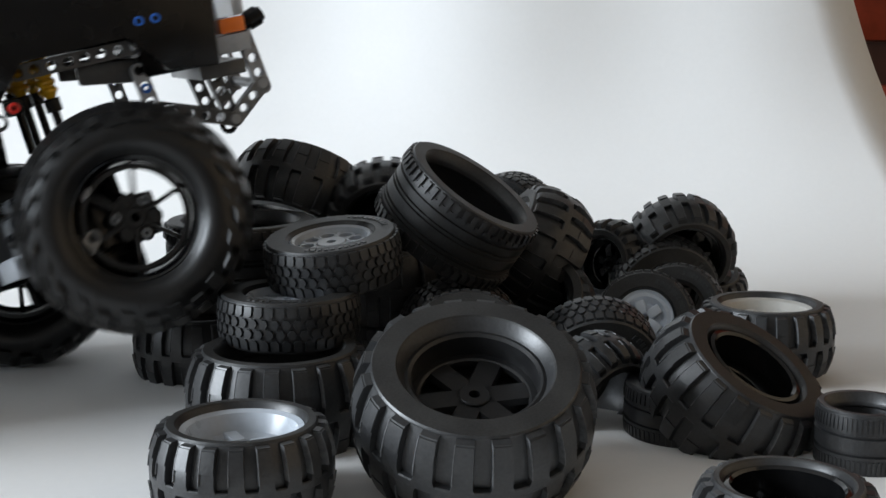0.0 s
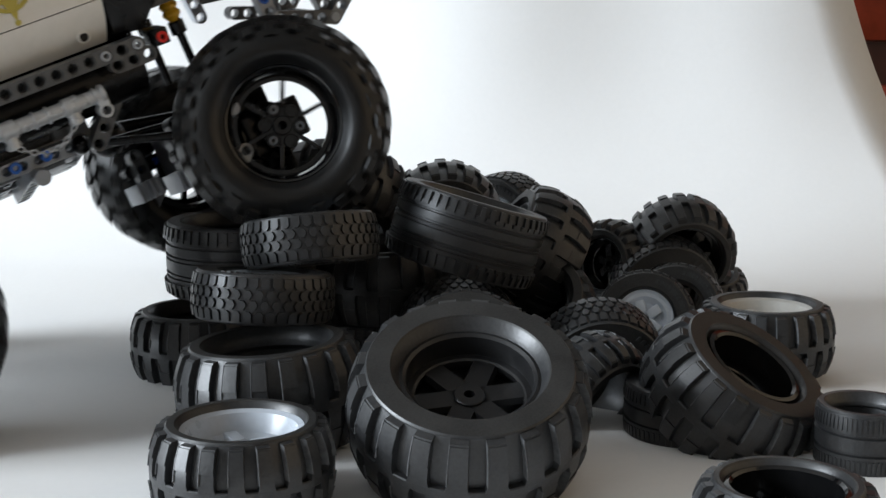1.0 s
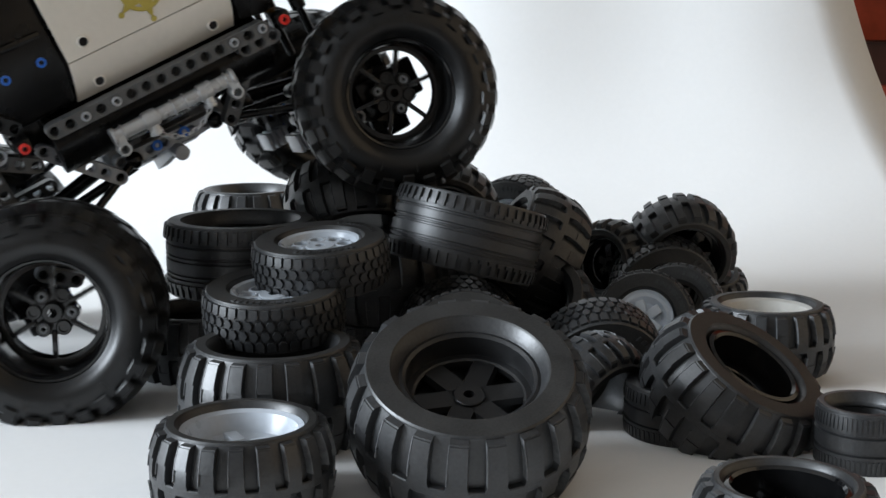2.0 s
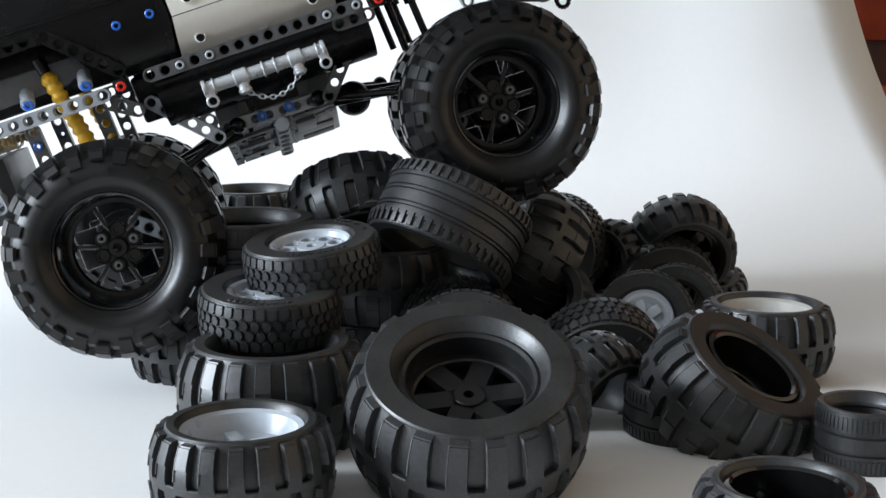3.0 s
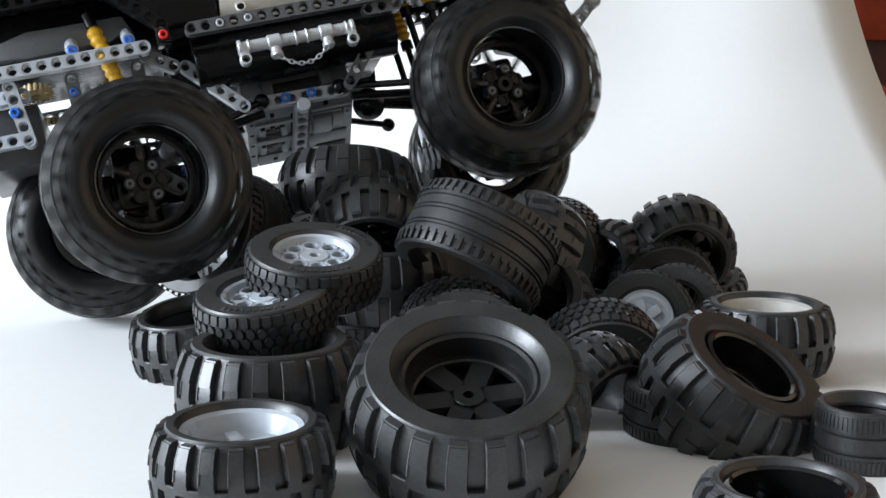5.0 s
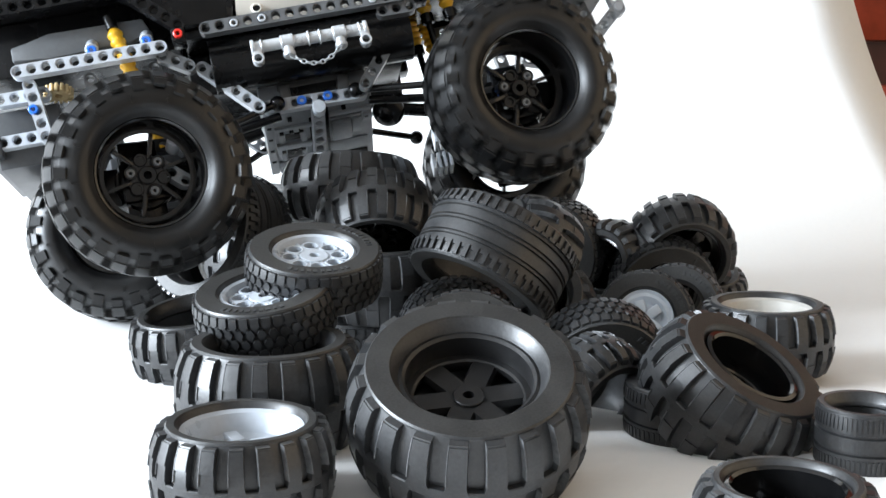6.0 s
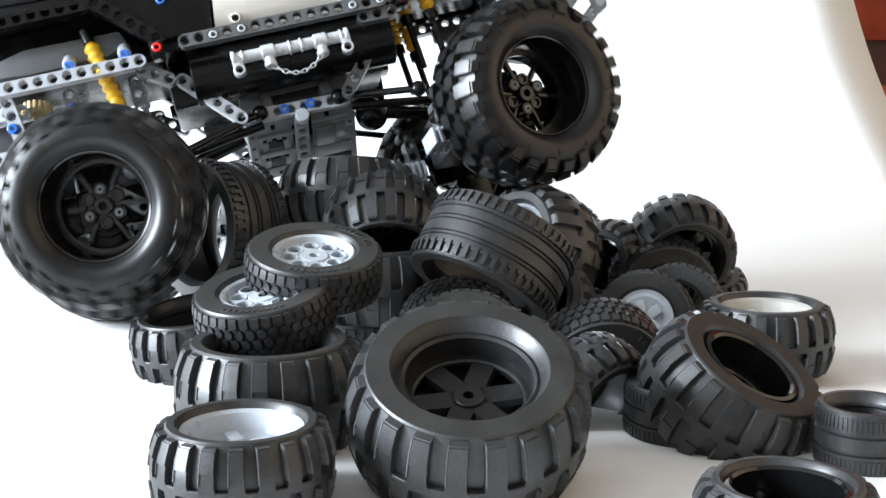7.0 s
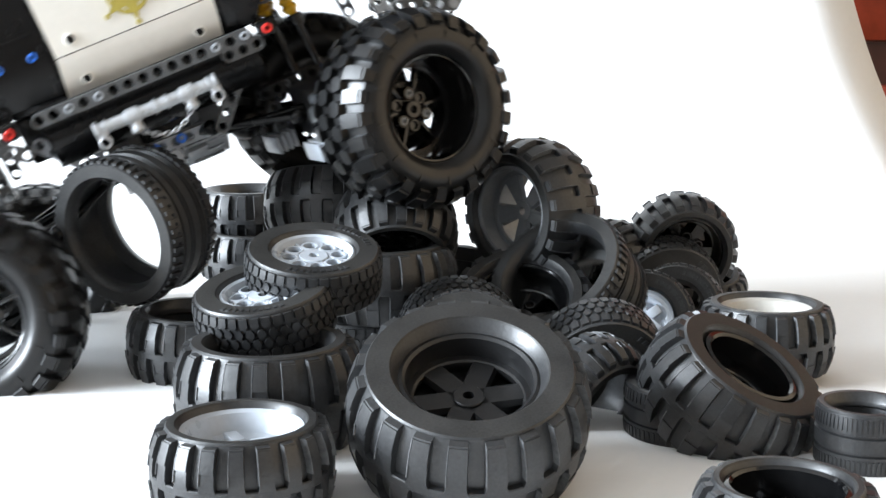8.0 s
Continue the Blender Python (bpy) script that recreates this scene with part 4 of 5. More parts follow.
def exhaust(s):
    y = s * 0.0735
    z = 0.0408
    bm = bmesh.new()
    along_x = lambda x: pose(x, y, z, 0, 90, 0)
    tube(bm, 0.0034, 0, 0.067, 20, along_x(-0.0385))
    for x, l, r in ((-0.0385, 0.0022, 0.0046), (-0.033, 0.0012, 0.0042), (-0.0215, 0.0075, 0.0044), (-0.006, 0.0012, 0.0043), (0.0005, 0.0012, 0.0043), (0.0085, 0.0075, 0.0044), (0.0235, 0.0012, 0.0042), (0.0265, 0.0022, 0.0046)):
        tube(bm, r, 0, l, 20, along_x(x))
    part("exhaust", bm, SILVER, truck, "silver ribbed exhaust pipe")
    for x in (-0.0355, 0.0265):
        bm = bmesh.new()
        tube(bm, 0.0034, -0.0035, 0.0035, 18, pose(x, y, z - 0.0072, 90), 0.0022)
        box(bm, x - 0.0026, x + 0.0026, y - 0.0034, y + 0.0034, z - 0.0050, z, 0.0005)
        part("exhaust_clip", bm, SILVER, truck)
    for x in (-0.0178, 0.0122):
        bm = bmesh.new()
        rod(bm, (x, y, z), (x, y + s * 0.001, z - 0.0085), 0.0030, 16)
        rod(bm, (x, y, z - 0.0065), (x, y + s * 0.001, z - 0.0080), 0.0036, 16)
        part("exhaust_mount", bm, SILVER, truck)
    chain((-0.0172, y + s * 0.001, z - 0.008), (0.0116, y + s * 0.001, z - 0.008), 0.0075)


def curved_panel(x0, x1, x0t, x1t, z0, z1, y_low, y_mid, y_top, s, name, material, label=""):
    """A bulged wall panel of real thickness, with a rounded lower edge."""
    bm = bmesh.new()
    rows = []
    n = 8
    for k in range(n + 1):
        u = k / n
        z = z0 + (z1 - z0) * u
        y = y_low * (1 - u) ** 2 + 2 * y_mid * u * (1 - u) + y_top * u * u
        xa, xb = x0 + (x0t - x0) * u, x1 + (x1t - x1) * u
        rows.append([(xa, y, z), ((xa + xb) / 2, y, z), (xb, y, z)])
    out = [[bm.verts.new((x, s * y, z)) for x, y, z in r] for r in rows]
    inn = [[bm.verts.new((x, s * (y - 0.0024), z)) for x, y, z in r] for r in rows]
    for k in range(n):
        for j in range(2):
            bm.faces.new((out[k][j], out[k][j + 1], out[k + 1][j + 1], out[k + 1][j]))
            bm.faces.new((inn[k][j + 1], inn[k][j], inn[k + 1][j], inn[k + 1][j + 1]))
        for j in (0, 2):
            bm.faces.new((out[k][j], out[k + 1][j], inn[k + 1][j], inn[k][j]))
    for k in (0, n):
        for j in range(2):
            bm.faces.new((out[k][j], out[k][j + 1], inn[k][j + 1], inn[k][j]))
    return part(name, bm, material, truck, label, smooth=40)


def star_badge(x, y, z, s):
    """A gold ringed six-pointed star with round tips, flat on the door."""
    bm = bmesh.new()
    m = pose(x, y, z, 90 * (1 if s < 0 else -1))
    tube(bm, 0.0108, 0, 0.0005, 36, m, 0.0088)
    pts = []
    for i in range(12):
        r = 0.0150 if i % 2 == 0 else 0.0070
        a = math.pi * i / 6 + math.pi / 2
        pts.append((r * math.cos(a), r * math.sin(a)))
    hi = [bm.verts.new(m @ Vector((px, py, 0.0004))) for px, py in pts]
    lo = [bm.verts.new(m @ Vector((px, py, 0.0))) for px, py in pts]
    bm.faces.new(hi)
    for i in range(12):
        bm.faces.new((lo[i], lo[(i + 1) % 12], hi[(i + 1) % 12], hi[i]))
    for i in range(0, 12, 2):
        tube(bm, 0.0014, 0, 0.0006, 12, m @ Matrix.Translation((pts[i][0] * 1.04, pts[i][1] * 1.04, 0)))
    part("star_badge", bm, GOLD, truck, "gold star badge on the door")


def tan_gear(x, y, z, s):
    bm = bmesh.new()
    m = pose(x, y, z, 12 * s, 8, 0)
    tube(bm, 0.0060, -0.002, 0.002, 24, m, 0.0022)
    for i in range(16):
        t = m @ Matrix.Rotation(2 * math.pi * i / 16, 4, "Z")
        box(bm, 0.0056, 0.0086, -0.0009, 0.0009, -0.0024, 0.0024, 0.0003, t)
    part("gear", bm, TAN, truck, "tan toothed gear")


def truck_side(s):
    """All that shows on one flank of the body."""
    y = lambda v: s * v
    beam(15, -0.061, y(0.0726), 0.0565, name="side_rail")
    for i in (2, 4, 12, 14):
        pin(-0.061 + i * STUD, y(0.0762), 0.0565, LIGHT_GREY, s)
    # white door: bulged lower panel, upright upper panel
    curved_panel(-0.0432, 0.0425, -0.0405, 0.0440, 0.0600, 0.0806, 0.0600, 0.0700, 0.0705, s, "door_lower_panel", WHITE, "white bulged lower door panel")
    curved_panel(-0.0405, 0.0440, -0.0415, 0.0400, 0.0811, 0.1300, 0.0705, 0.0705, 0.0680, s, "door_upper_panel", WHITE, "white upper door panel")
    for px, pz, py in ((-0.0300, 0.0875, 0.0705), (-0.0305, 0.0665, 0.0660), (0.0313, 0.0665, 0.0660), (0.0330, 0.0875, 0.0705)):
        bm = bmesh.new()
        tube(bm, 0.0030, -0.001, 0.0012, 18, None, 0.0022)
        part("pin_collar", bm, WHITE, truck, at=pose(px, y(py), pz, -90 * s))
        bm = bmesh.new()
        tube(bm, 0.0022, -0.001, 0.0004, 16)
        part("pin_hole", bm, BLACK, truck, at=pose(px, y(py), pz, -90 * s))
    star_badge(0.0050, y(0.0707), 0.0985, s)
    # black bodywork
    part("bed_side", prism(bmesh.new(), [(-0.205, 0.094), (-0.112, 0.094), (-0.078, 0.0635), (-0.0445, 0.0630), (-0.0420, 0.0805), (-0.0430, 0.132), (-0.205, 0.132)], y(0.066), y(0.056), bevel=0.001), BLACK, truck, "black bed side panel")
    part("bed_ledge", prism(bmesh.new(), [(-0.176, 0.1005), (-0.046, 0.0965), (-0.046, 0.1000), (-0.176, 0.1040)], y(0.0675), y(0.064), bevel=0.0005), BLACK, truck)
    beam(9, -0.172, y(0.0625), 0.0915, 0, -1, 0, BLACK, "bed_beam")
    beam_to(6, -0.1050, 0.0915, -0.0794, 0.0672, y(0.0650), material=BLACK, name="pillar_beam")
    part("bonnet_side", prism(bmesh.new(), [(0.0455, 0.0625), (0.060, 0.0600), (0.072, 0.0760), (0.122, 0.0780), (0.138, 0.0580), (0.163, 0.0560), (0.167, 0.0980), (0.148, 0.1180), (0.0455, 0.132)], y(0.066), y(0.056), bevel=0.001), BLACK, truck, "black bonnet side panel")
    for px, pz in ((-0.0690, 0.0856), (-0.0510, 0.0860), (0.1290, 0.0835), (0.1370, 0.0835)):
        pin(px, y(0.0664), pz, BLUE, s)
    for px, pz in ((-0.0768, 0.0558), (0.0632, 0.0558)):
        pin(px, y(0.0765), pz, RED, s, 0.0026, 0.001, "red_lamp")
        part("lamp_holder", box(bmesh.new(), px - 0.0038, px + 0.0038, min(y(0.060), y(0.0755)), max(y(0.060), y(0.0755)), pz - 0.0038, pz + 0.0038, 0.0006), BLACK, truck)
    # rear frame
    beam(11, -0.1681, y(0.0616), 0.0542, material=LIGHT_GREY if s < 0 else DARK_GREY, name="rear_rail")
    part("rear_plate", prism(bmesh.new(), [(-0.172, 0.0650), (-0.150, 0.0640), (-0.106, 0.0650), (-0.0925, 0.0700), (-0.0960, 0.0785), (-0.150, 0.0790), (-0.160, 0.0760), (-0.172, 0.0740)], y(0.050), y(0.0425), bevel=0.0012), DARK_GREY, truck)
    for px in (-0.1267, -0.0955):
        bm = bmesh.new()
        rod(bm, (px, y(0.046), 0.0690), (px, y(0.0575), 0.0620), 0.0038, 18)
        part("peg", bm, LIGHT_GREY, truck)
        pin(px, y(0.0580), 0.0617, BLUE, s, 0.0028)
    shock((-0.1150, y(0.0500), 0.0830), (-0.1010, y(0.0540), 0.0120))
    tan_gear(-0.1514, y(0.0370), 0.0470, s)
    beam_to(3, -0.0880, 0.0500, -0.0770, 0.0430, y(0.058), material=DARK_GREY)
    beam_to(5, -0.1640, 0.0480, -0.1600, 0.0180, y(0.055), material=LIGHT_GREY)
    beam_to(4, -0.1820, 0.0440, -0.1560, 0.0440, y(0.048), material=LIGHT_GREY)
    pin(-0.1640, y(0.0590), 0.0330, BLUE, s, 0.0028)
    beam_to(4, -0.1850, 0.0200, -0.1610, 0.0200, y(0.045), material=LIGHT_GREY)
    for px in (-0.131, -0.094):
        beam_to(4, px, 0.0480, px + 0.001, 0.0200, y(0.047), material=DARK_GREY)
    pin(-0.131, y(0.0508), 0.0400, BLUE, s)
    # middle
    bm = bmesh.new()
    rod(bm, (-0.062, y(0.045), 0.0430), (0.056, y(0.045), 0.0430), 0.0160, 28)
    part("tank", bm, BLACK, truck, "black drum tank under the door")
    exhaust(s)
    beam_to(6, -0.0675, 0.0425, -0.0437, 0.0173, y(0.047), material=LIGHT_GREY, name="brace")
    part("bracket", box(bmesh.new(), -0.0625, -0.0470, min(y(0.046), y(0.054)), max(y(0.046), y(0.054)), 0.0350, 0.0425, 0.0006), DARK_GREY, truck)
    beam_to(4, 0.0235, 0.0150, 0.0438, 0.0383, y(0.050), material=DARK_GREY, name="brace")
    beam_to(3, 0.0400, 0.0500, 0.0500, 0.0500, y(0.0690), material=DARK_GREY)
    link((-0.0289, y(0.042), 0.0156), (-0.078, y(0.060), -0.0020))
    link((0.0179, y(0.042), 0.0152), (0.062, y(0.060), 0.0050))
    # front
    shock((0.0790, y(0.042), 0.1050), (0.0860, y(0.042), 0.0240), None, 0.60)
    shock((0.0680, y(0.030), 0.1050), (0.0740, y(0.030), 0.0240), None, 0.56)
    part("front_plate", prism(bmesh.new(), [(0.098, 0.058), (0.128, 0.054), (0.128, 0.066), (0.098, 0.068)], y(0.046), y(0.040), bevel=0.001), DARK_GREY, truck)
    beam(8, 0.070, y(0.052), 0.0700, 0, -2, 0, DARK_GREY, "front_rail")
    beam_to(4, 0.126, 0.0600, 0.130, 0.0340, y(0.050), material=LIGHT_GREY)
    pin(0.1275, y(0.0540), 0.0510, BLUE, s)
    # bumper
    beam_to(5, 0.1855, 0.0700, 0.1905, 0.0400, y(0.030), material=LIGHT_GREY, name="bumper_upright")
    beam_to(4, 0.1905, 0.0400, 0.1725, 0.0250, y(0.030), material=MID_GREY, name="bumper_brace")
    beam_to(5, 0.1725, 0.0250, 0.1425, 0.0350, y(0.030), material=DARK_GREY, name="bumper_brace")
    beam_to(4, 0.1725, 0.0250, 0.1655, 0.0550, y(0.026), material=DARK_GREY, name="bumper_brace")
    # lamps
    bm = box(bmesh.new(), 0.1680, 0.1805, min(y(0.044), y(0.060)), max(y(0.044), y(0.060)), 0.0775, 0.0900, 0.001)
    for k in range(3):
        rod(bm, (0.1800, y(0.0465 + 0.0055 * k), 0.0780), (0.1800, y(0.0465 + 0.0055 * k), 0.0895), 0.0022, 12)
    part("headlamp", bm, CLEAR, truck, "clear headlamp block")
    part("indicator", box(bmesh.new(), 0.1680, 0.1810, min(y(0.044), y(0.060)), max(y(0.044), y(0.060)), 0.0695, 0.0770, 0.001), ORANGE, truck, "orange indicator block")
    part("lamp_base", box(bmesh.new(), 0.1640, 0.1820, min(y(0.040), y(0.060)), max(y(0.040), y(0.060)), 0.0600, 0.0690, 0.001), LIGHT_GREY, truck)
    bm = bmesh.new()
    tube(bm, 0.0052, 0, 0.007, 18, pose(0.1870, y(0.040), 0.0730, 0, 70, 0))
    tube(bm, 0.0038, -0.006, 0.009, 16, pose(0.1870, y(0.040), 0.0730, 0, 70, 0))
    part("fog_lamp", bm, BLACK, truck)


def gearbox():
    """The motor housing under the cab, tilted so that its ribbed belly shows when the truck leans."""
    tilt = pose(0, -0.033, 0.0140, 67.5)
    deep = 1.5
    part("motor_housing", box(bmesh.new(), -0.0385, 0.0275, 0.0, 0.036, -0.041 * deep, 0.0, 0.001, tilt), MID_GREY, truck, "grey motor housing with ribs and slots")
    # frames, ribs and rows of small holes on the belly
    for x0, x1, z0, z1, up in ((-0.0385, -0.0335, -0.040, -0.004, 0.0022), (-0.033, -0.010, -0.0125, -0.0105, 0.002), (-0.033, -0.010, -0.0245, -0.0215, 0.0026), (-0.033, -0.010, -0.0405, -0.0335, 0.0016),
                               (-0.031, -0.0275, -0.0215, -0.0125, 0.001), (-0.0175, -0.0135, -0.0215, -0.0125, 0.0018), (-0.031, -0.0275, -0.0335, -0.0245, 0.001), (-0.0175, -0.0135, -0.0335, -0.0245, 0.0018),
                               (0.001, 0.0265, -0.0085, -0.0065, 0.002), (0.001, 0.020, -0.0115, -0.0100, 0.0014), (0.002, 0.0135, -0.0235, -0.0125, 0.0034), (0.0145, 0.0205, -0.0215, -0.0125, 0.0016), (0.021, 0.0265, -0.0145, -0.0095, 0.0024), (0.000, 0.024, -0.0330, -0.0260, 0.001)):
        part("rib", box(bmesh.new(), x0, x1, -up, 0.001, z0 * deep, z1 * deep, 0.0004, tilt), MID_GREY, truck)
    for x0, x1, z0, z1 in ((-0.027, -0.018, -0.0200, -0.0160), (-0.027, -0.018, -0.0320, -0.0265), (-0.0115, -0.0085, -0.0330, -0.0080), (0.0015, 0.0250, -0.0099, -0.0087), (-0.0015, 0.0005, -0.0400, -0.0030), (0.0045, 0.0235, -0.0400, -0.0345)):
        part("recess", box(bmesh.new(), x0, x1, -0.0006, 0.001, z0 * deep, z1 * deep, 0.0002, tilt), BLACK, truck)
    for x, z in [(-0.036, -0.009 - 0.0075 * k) for k in range(4)] + [(-0.029 + 0.006 * k, -0.0140) for k in range(3)] + [(-0.029 + 0.006 * k, -0.0262) for k in range(3)] + [(0.0235, -0.0120), (-0.022, -0.0370), (-0.023, -0.0060), (0.010, -0.0045)]:
        part("hole", box(bmesh.new(), x - 0.0013, x + 0.0013, -0.0024, 0.001, z * deep - 0.0011, z * deep + 0.0011, 0.0002, tilt), BLACK, truck)
    beam(8, -0.0345, -0.0345, 0.0160, 0, 1.5, 0, LIGHT_GREY, "motor_beam")
    for x in (-0.0143, 0.0013):
        pin(x, -0.0383, 0.0160, BLUE, NEAR, 0.0029)
    part("bracket", liftarm(bmesh.new(), 7), LIGHT_GREY, truck, "", tilt @ pose(-0.0060, -0.0042, -0.002, 0, 92, 0), 40)
    rod_bm = bmesh.new()
    rod(rod_bm, (-0.0055, -0.046, 0.0085), (-0.0055, -0.036, 0.0085), 0.0040, 18)
    part("peg", rod_bm, LIGHT_GREY, truck)
    bm = bmesh.new()
    box(bm, -0.0260, -0.0200, -0.034, -0.026, 0.0200, 0.0285, 0.0006)
    box(bm, 0.0090, 0.0160, -0.034, -0.026, 0.0200, 0.0285, 0.0006)
    box(bm, -0.0270, 0.0170, -0.030, -0.024, 0.0270, 0.0310, 0.0006)
    part("motor_bracket", bm, DARK_GREY, truck)
    part("slot", box(bmesh.new(), -0.0195, 0.0085, -0.031, -0.025, 0.0195, 0.0270, 0), BLACK, truck)
    bm = bmesh.new()
    bmesh.ops.create_uvsphere(bm, u_segments=24, v_segments=16, radius=0.0100, matrix=Matrix.Translation((0.0380, -0.014, 0.0070)))
    part("universal_joint", bm, BLACK, truck)
    for x0, x1 in ((0.036, 0.100), (-0.040, -0.100)):
        bm = bmesh.new()
        rod(bm, (x0, -0.010, 0.010), (x1, -0.004, -0.004), 0.0040)
        part("drive_shaft", bm, BLACK, truck)
        bm = bmesh.new()
        rod(bm, (x0 * 0.7, -0.034, 0.0100), (x1, -0.030, 0.0000), 0.0026)
        part("control_rod", bm, BLACK, truck)


def truck_core():
    part("cab_block", box(bmesh.new(), -0.204, 0.160, -0.0555, 0.0555, 0.0920, 0.1320, 0.003), BLACK, truck)
    part("cab_floor", box(bmesh.new(), -0.075, 0.060, -0.0555, 0.0555, 0.0590, 0.0910, 0.002), BLACK, truck)
    part("bonnet_floor", box(bmesh.new(), 0.128, 0.163, -0.0555, 0.0555, 0.0560, 0.0915, 0.002), BLACK, truck)
    part("engine_block", box(bmesh.new(), 0.062, 0.127, -0.036, 0.036, 0.0740, 0.0915, 0.002), BLACK, truck)
    part("chassis", box(bmesh.new(), -0.076, 0.052, -0.028, 0.028, 0.0320, 0.0580, 0.002), BLACK, truck)
    bm = box(bmesh.new(), -0.190, -0.152, -0.042, 0.042, 0.0060, 0.0400, 0.001)
    box(bm, -0.196, -0.186, -0.050, 0.050, 0.0120, 0.0240, 0.001)
    part("rear_bumper", bm, AXLE_GREY, truck)
    part("bed_floor", box(bmesh.new(), -0.202, -0.0765, -0.0420, 0.0420, 0.0590, 0.0915, 0.002), BLACK, truck)
    part("bumper_plate", box(bmesh.new(), 0.158, 0.182, -0.040, 0.040, 0.0480, 0.0555, 0.001), DARK_GREY, truck)
    bm = bmesh.new()
    rod(bm, (0.1725, -0.034, 0.0250), (0.1725, 0.034, 0.0250), 0.0028)
    rod(bm, (0.1905, -0.034, 0.0400), (0.1905, 0.034, 0.0400), 0.0028)
    part("bumper_bar", bm, LIGHT_GREY, truck)
    # winch hook
    bm = bmesh.new()
    pts = [Vector((0.1710, -0.004, 0.0250)), Vector((0.1710, -0.004, 0.0215))]
    pts += [Vector((0.1710 + 0.0036 - 0.0036 * math.cos(a), -0.004, 0.0198 - 0.0036 * math.sin(a))) for a in [math.pi * k / 7 for k in range(8)]]
    for p, q in zip(pts, pts[1:]):
        rod(bm, p, q, 0.0014, 10)
    part("hook", bm, BLACK, truck, "black winch hook")


def axle_unit(front):
    """A live axle between two wheels: housing, hub carriers and a guard plate."""
    e = new("front_axle" if front else "rear_axle")
    e.parent = truck
    f = 1 if front else -1
    bm = box(bmesh.new(), -0.013, 0.013, -0.050, 0.050, -0.011, 0.011, 0.002)
    bmesh.ops.create_uvsphere(bm, u_segments=20, v_segments=12, radius=0.0150)
    part("housing", bm, BLACK, e)
    part("gearbox_cover", box(bmesh.new(), *sorted((-f * 0.030, f * 0.012)), -0.024, 0.024, -0.006, 0.022, 0.0015), AXLE_GREY, e, "dark grey axle gearbox cover")
    for y in (-0.034, 0.034):
        beam(7, -f * 0.016 - 0.024, y, 0.022, 0, 0, 0, AXLE_GREY, "axle_beam", e)
        beam(5, -f * 0.028 - 0.016, y, 0.007, 0, 0, 0, BLACK, "axle_beam", e)
        beam(3, -f * 0.040, y * 0.82, 0.014, 0, 90, 0, DARK_GREY, "axle_beam", e)
        for px, pz, col in ((-0.024, 0.022, LIGHT_GREY), (0.000, 0.022, BLUE), (-0.036, 0.007, BLUE), (-0.028, 0.007, BLUE)):
            pin(f * px, y * 1.115, pz, col, 1 if y > 0 else -1, 0.0026, 0.0005, "pin", e)
        # stack of thin plates at the inner end
        for k in range(4):
            part("plate", box(bmesh.new(), *sorted((-f * 0.048 + f * 0.0036 * k, -f * 0.0500 + f * 0.0036 * k)), *sorted((y * 0.5, y * 1.05)), -0.010, 0.0, 0.0003), LIGHT_GREY, e)
    for s in (NEAR, FAR):
        bm = bmesh.new()
        rod(bm, (0, s * 0.038, 0), (0, s * 0.054, 0), 0.0040, 16)
        rod(bm, (0, s * 0.040, 0), (0, s * 0.0475, 0), 0.0150, 28)
        part("hub", bm, BLACK, e)
        y0, y1 = sorted((s * 0.0370, s * 0.0430))
        bm = box(bmesh.new(), -0.026, 0.026, y0, y1, -0.0105, 0.0105, 0.0015)
        box(bm, -0.0105, 0.0105, y0, y1, -0.024, 0.024, 0.0015)
        part("hub_carrier", bm, BLACK, e)
        beam(3, -f * 0.030, s * 0.0505, 0.012, 0, 90, 0, LIGHT_GREY, "hub_beam", e)
        beam(3, -f * 0.024 - (0.016 if front else 0.0), s * 0.0505, 0.014, 0, 0, 0, LIGHT_GREY, "hub_beam", e)
        pin(-f * 0.030, s * 0.0545, -0.0040, BLUE, s, 0.0029, 0.0005, "pin", e)
        pin(-f * 0.0375, s * 0.0545, -0.0040, BLUE, s, 0.0029, 0.0005, "pin", e)
        beam(3, -f * 0.020, s * 0.052, -0.004, 0, f * 140, 0, MID_GREY, "steering_arm", e)
        bm = bmesh.new()
        rod(bm, (-f * 0.018, s * 0.048, 0.016), (-f * 0.018, s * 0.058, 0.018), 0.0040, 16)
        part("peg", bm, LIGHT_GREY, e)
    return e


TRUCK_WHEELS = {k: truck_wheel(k) for k in ("front_near", "rear_near", "front_far", "rear_far")}
AXLES = {"front": axle_unit(True), "rear": axle_unit(False)}
for side in (NEAR, FAR):
    truck_side(side)
gearbox()
truck_core()


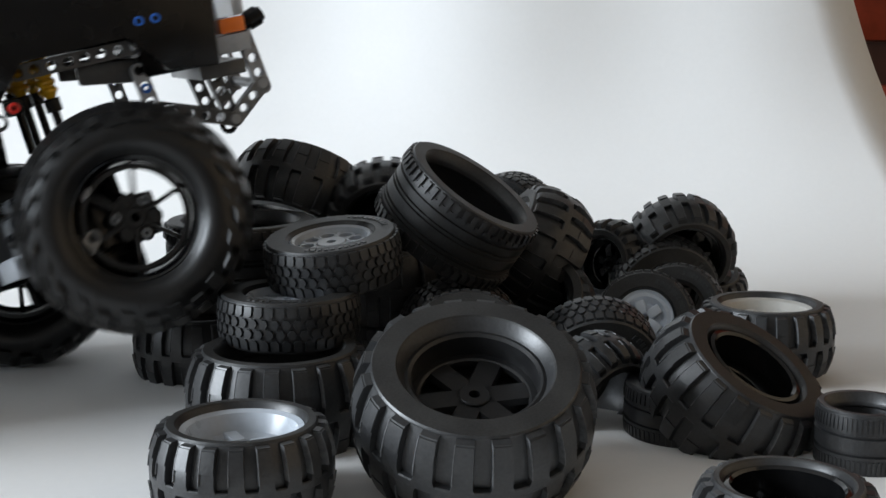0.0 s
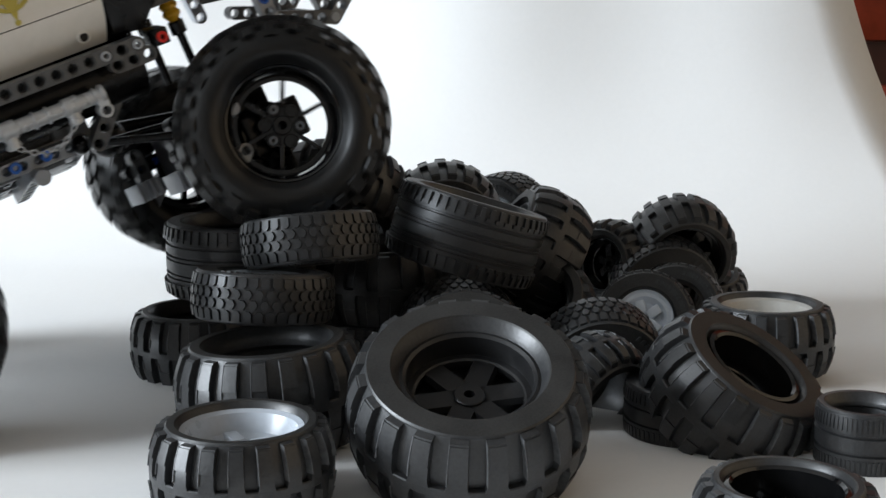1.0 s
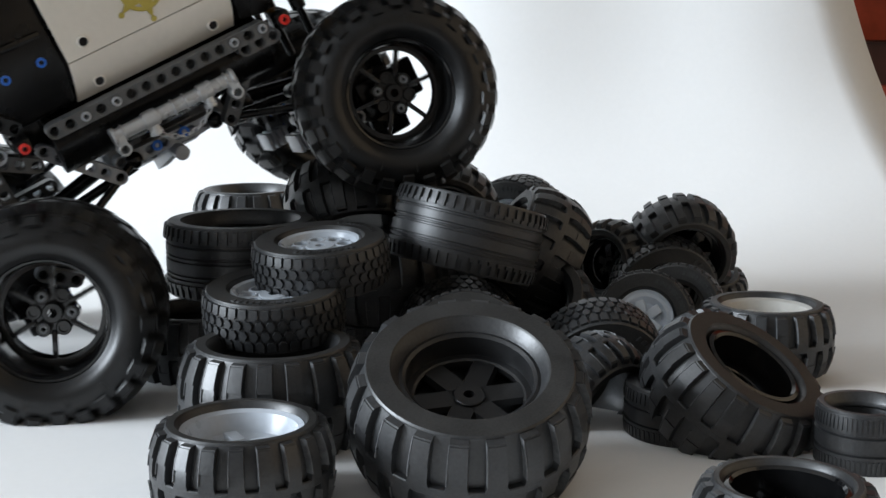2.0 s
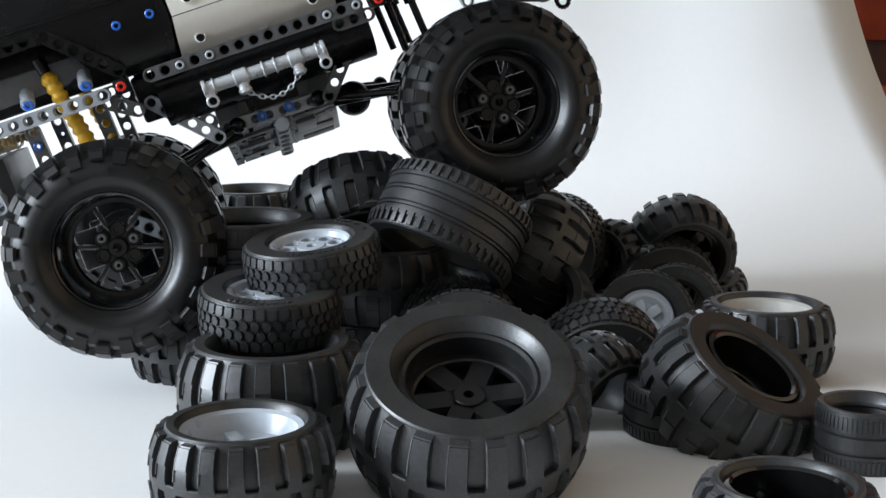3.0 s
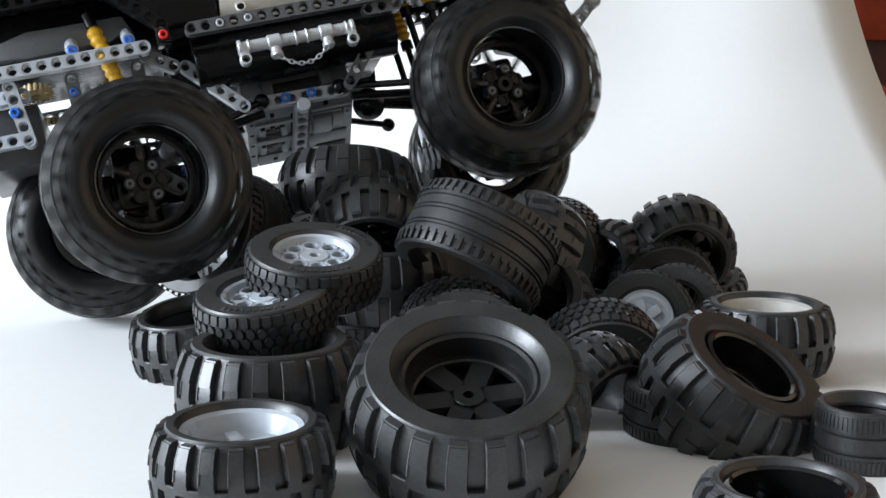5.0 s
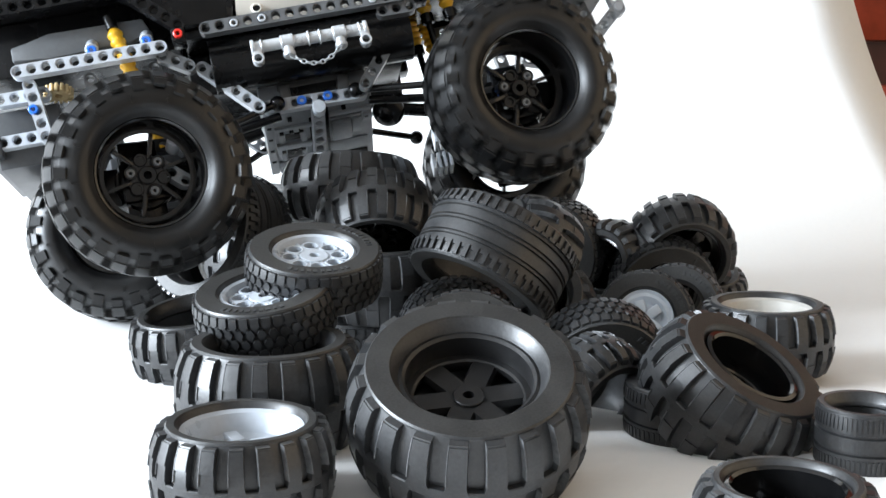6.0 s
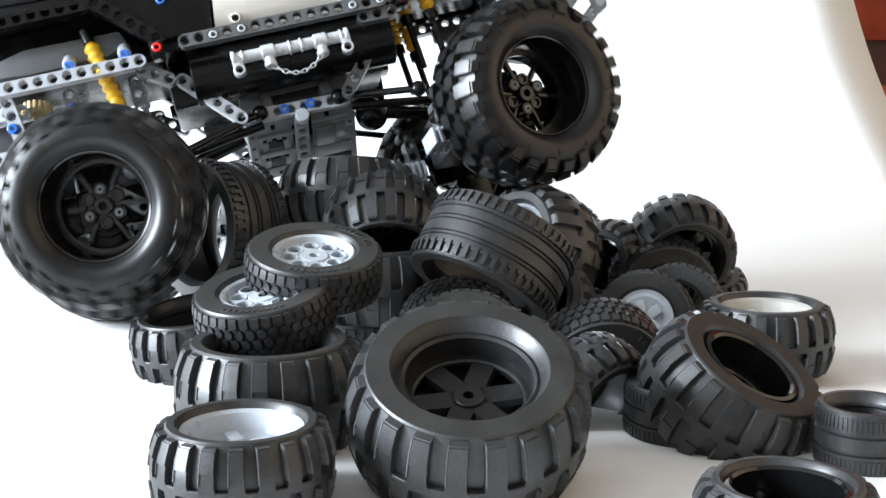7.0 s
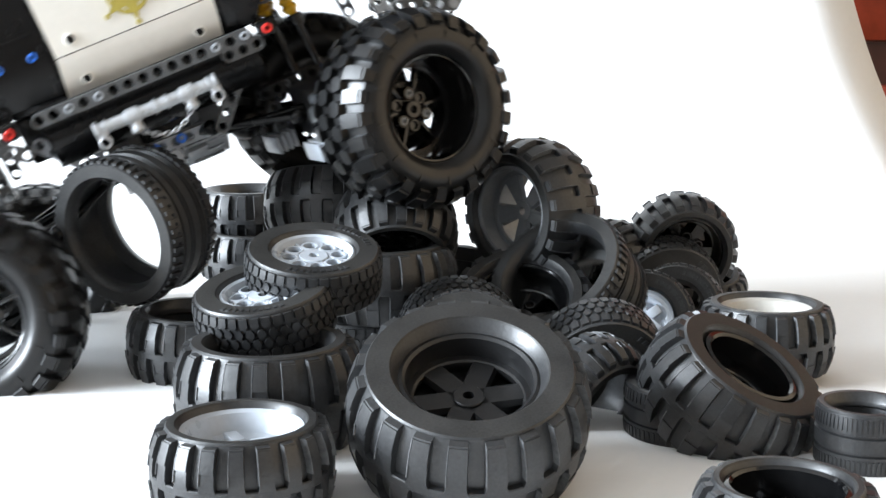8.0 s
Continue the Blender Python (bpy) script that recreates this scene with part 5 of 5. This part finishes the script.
# ---------------------------------------------------------------- what moves
def between(rows, t):
    """The values at t of rows (seconds, values...), eased from row to row."""
    if t <= rows[0][0]:
        return rows[0][1:]
    for a, b in zip(rows, rows[1:]):
        if t <= b[0]:
            u = (t - a[0]) / (b[0] - a[0])
            return [p + (q - p) * u for p, q in zip(a[1:], b[1:])]
    return rows[-1][1:]


def wheel_rows(path, rates, side):
    """Rows for a truck wheel every tenth of a second: its place on the truck, its axle and how far it has rolled."""
    rows, angle = [], 0.0
    for i in range(81):
        t = i / 10
        x, y, z, ax, ay, az = between(path, t)
        angle += between(rates, t)[0] * 0.1
        turn = Vector((0, side, 0)).rotation_difference(Vector((ax, ay, az))).to_matrix().to_4x4()
        m = Matrix.Translation((x, y, z)) @ turn @ pose(0, 0, 0, -90 * side) @ Matrix.Rotation(radians(angle * side), 4, "Z")
        rows.append((t, m))
    return rows


def motions():
    for key, rows in SPOTS.items():
        if len(rows) > 1:
            keyed = [(r[0], axle(*r[1:])) for r in rows]
            if rows[-1][0] < 8.0:
                keyed.append((8.0, axle(*rows[-1][1:])))
            walk(WHEELS[key], keyed)
    walk(truck, TRUCK_PATH)
    # degrees a second
    front = [(0.0, 380), (1.5, 200), (1.7, 150), (2.8, 120), (3.2, 25), (3.9, 25), (4.3, 500), (4.7, 600), (5.8, 520), (6.1, 220), (6.4, 20), (6.6, 20), (7.0, -120), (7.7, -260), (7.9, -160), (8.0, -60)]
    rear = [(0.0, 380), (1.7, 200), (2.8, 420), (3.1, 25), (3.9, 120), (4.3, 600), (4.7, 650), (5.8, 500), (6.1, 60), (6.4, 30), (6.6, -250), (7.0, -420), (7.5, -300), (8.0, -260)]
    for end in ("front", "rear"):
        near, far = WHEEL_PATHS[end + "_near"], WHEEL_PATHS[end + "_far"]
        rows = []
        for i in range(41):
            t = i / 5
            a, b = Vector(between(near, t)[:3]), Vector(between(far, t)[:3])
            roll = math.degrees(math.atan2(b.z - a.z, b.y - a.y))
            yaw = math.degrees(math.atan2(a.x - b.x, b.y - a.y))
            rows.append((t, pose(*((a + b) / 2), roll, 0, yaw)))
        walk(AXLES[end], rows)
    for key, rates in (("front_near", front), ("rear_near", rear), ("front_far", front), ("rear_far", rear)):
        walk(TRUCK_WHEELS[key], wheel_rows(WHEEL_PATHS[key], rates, -1 if "near" in key else 1))


motions()
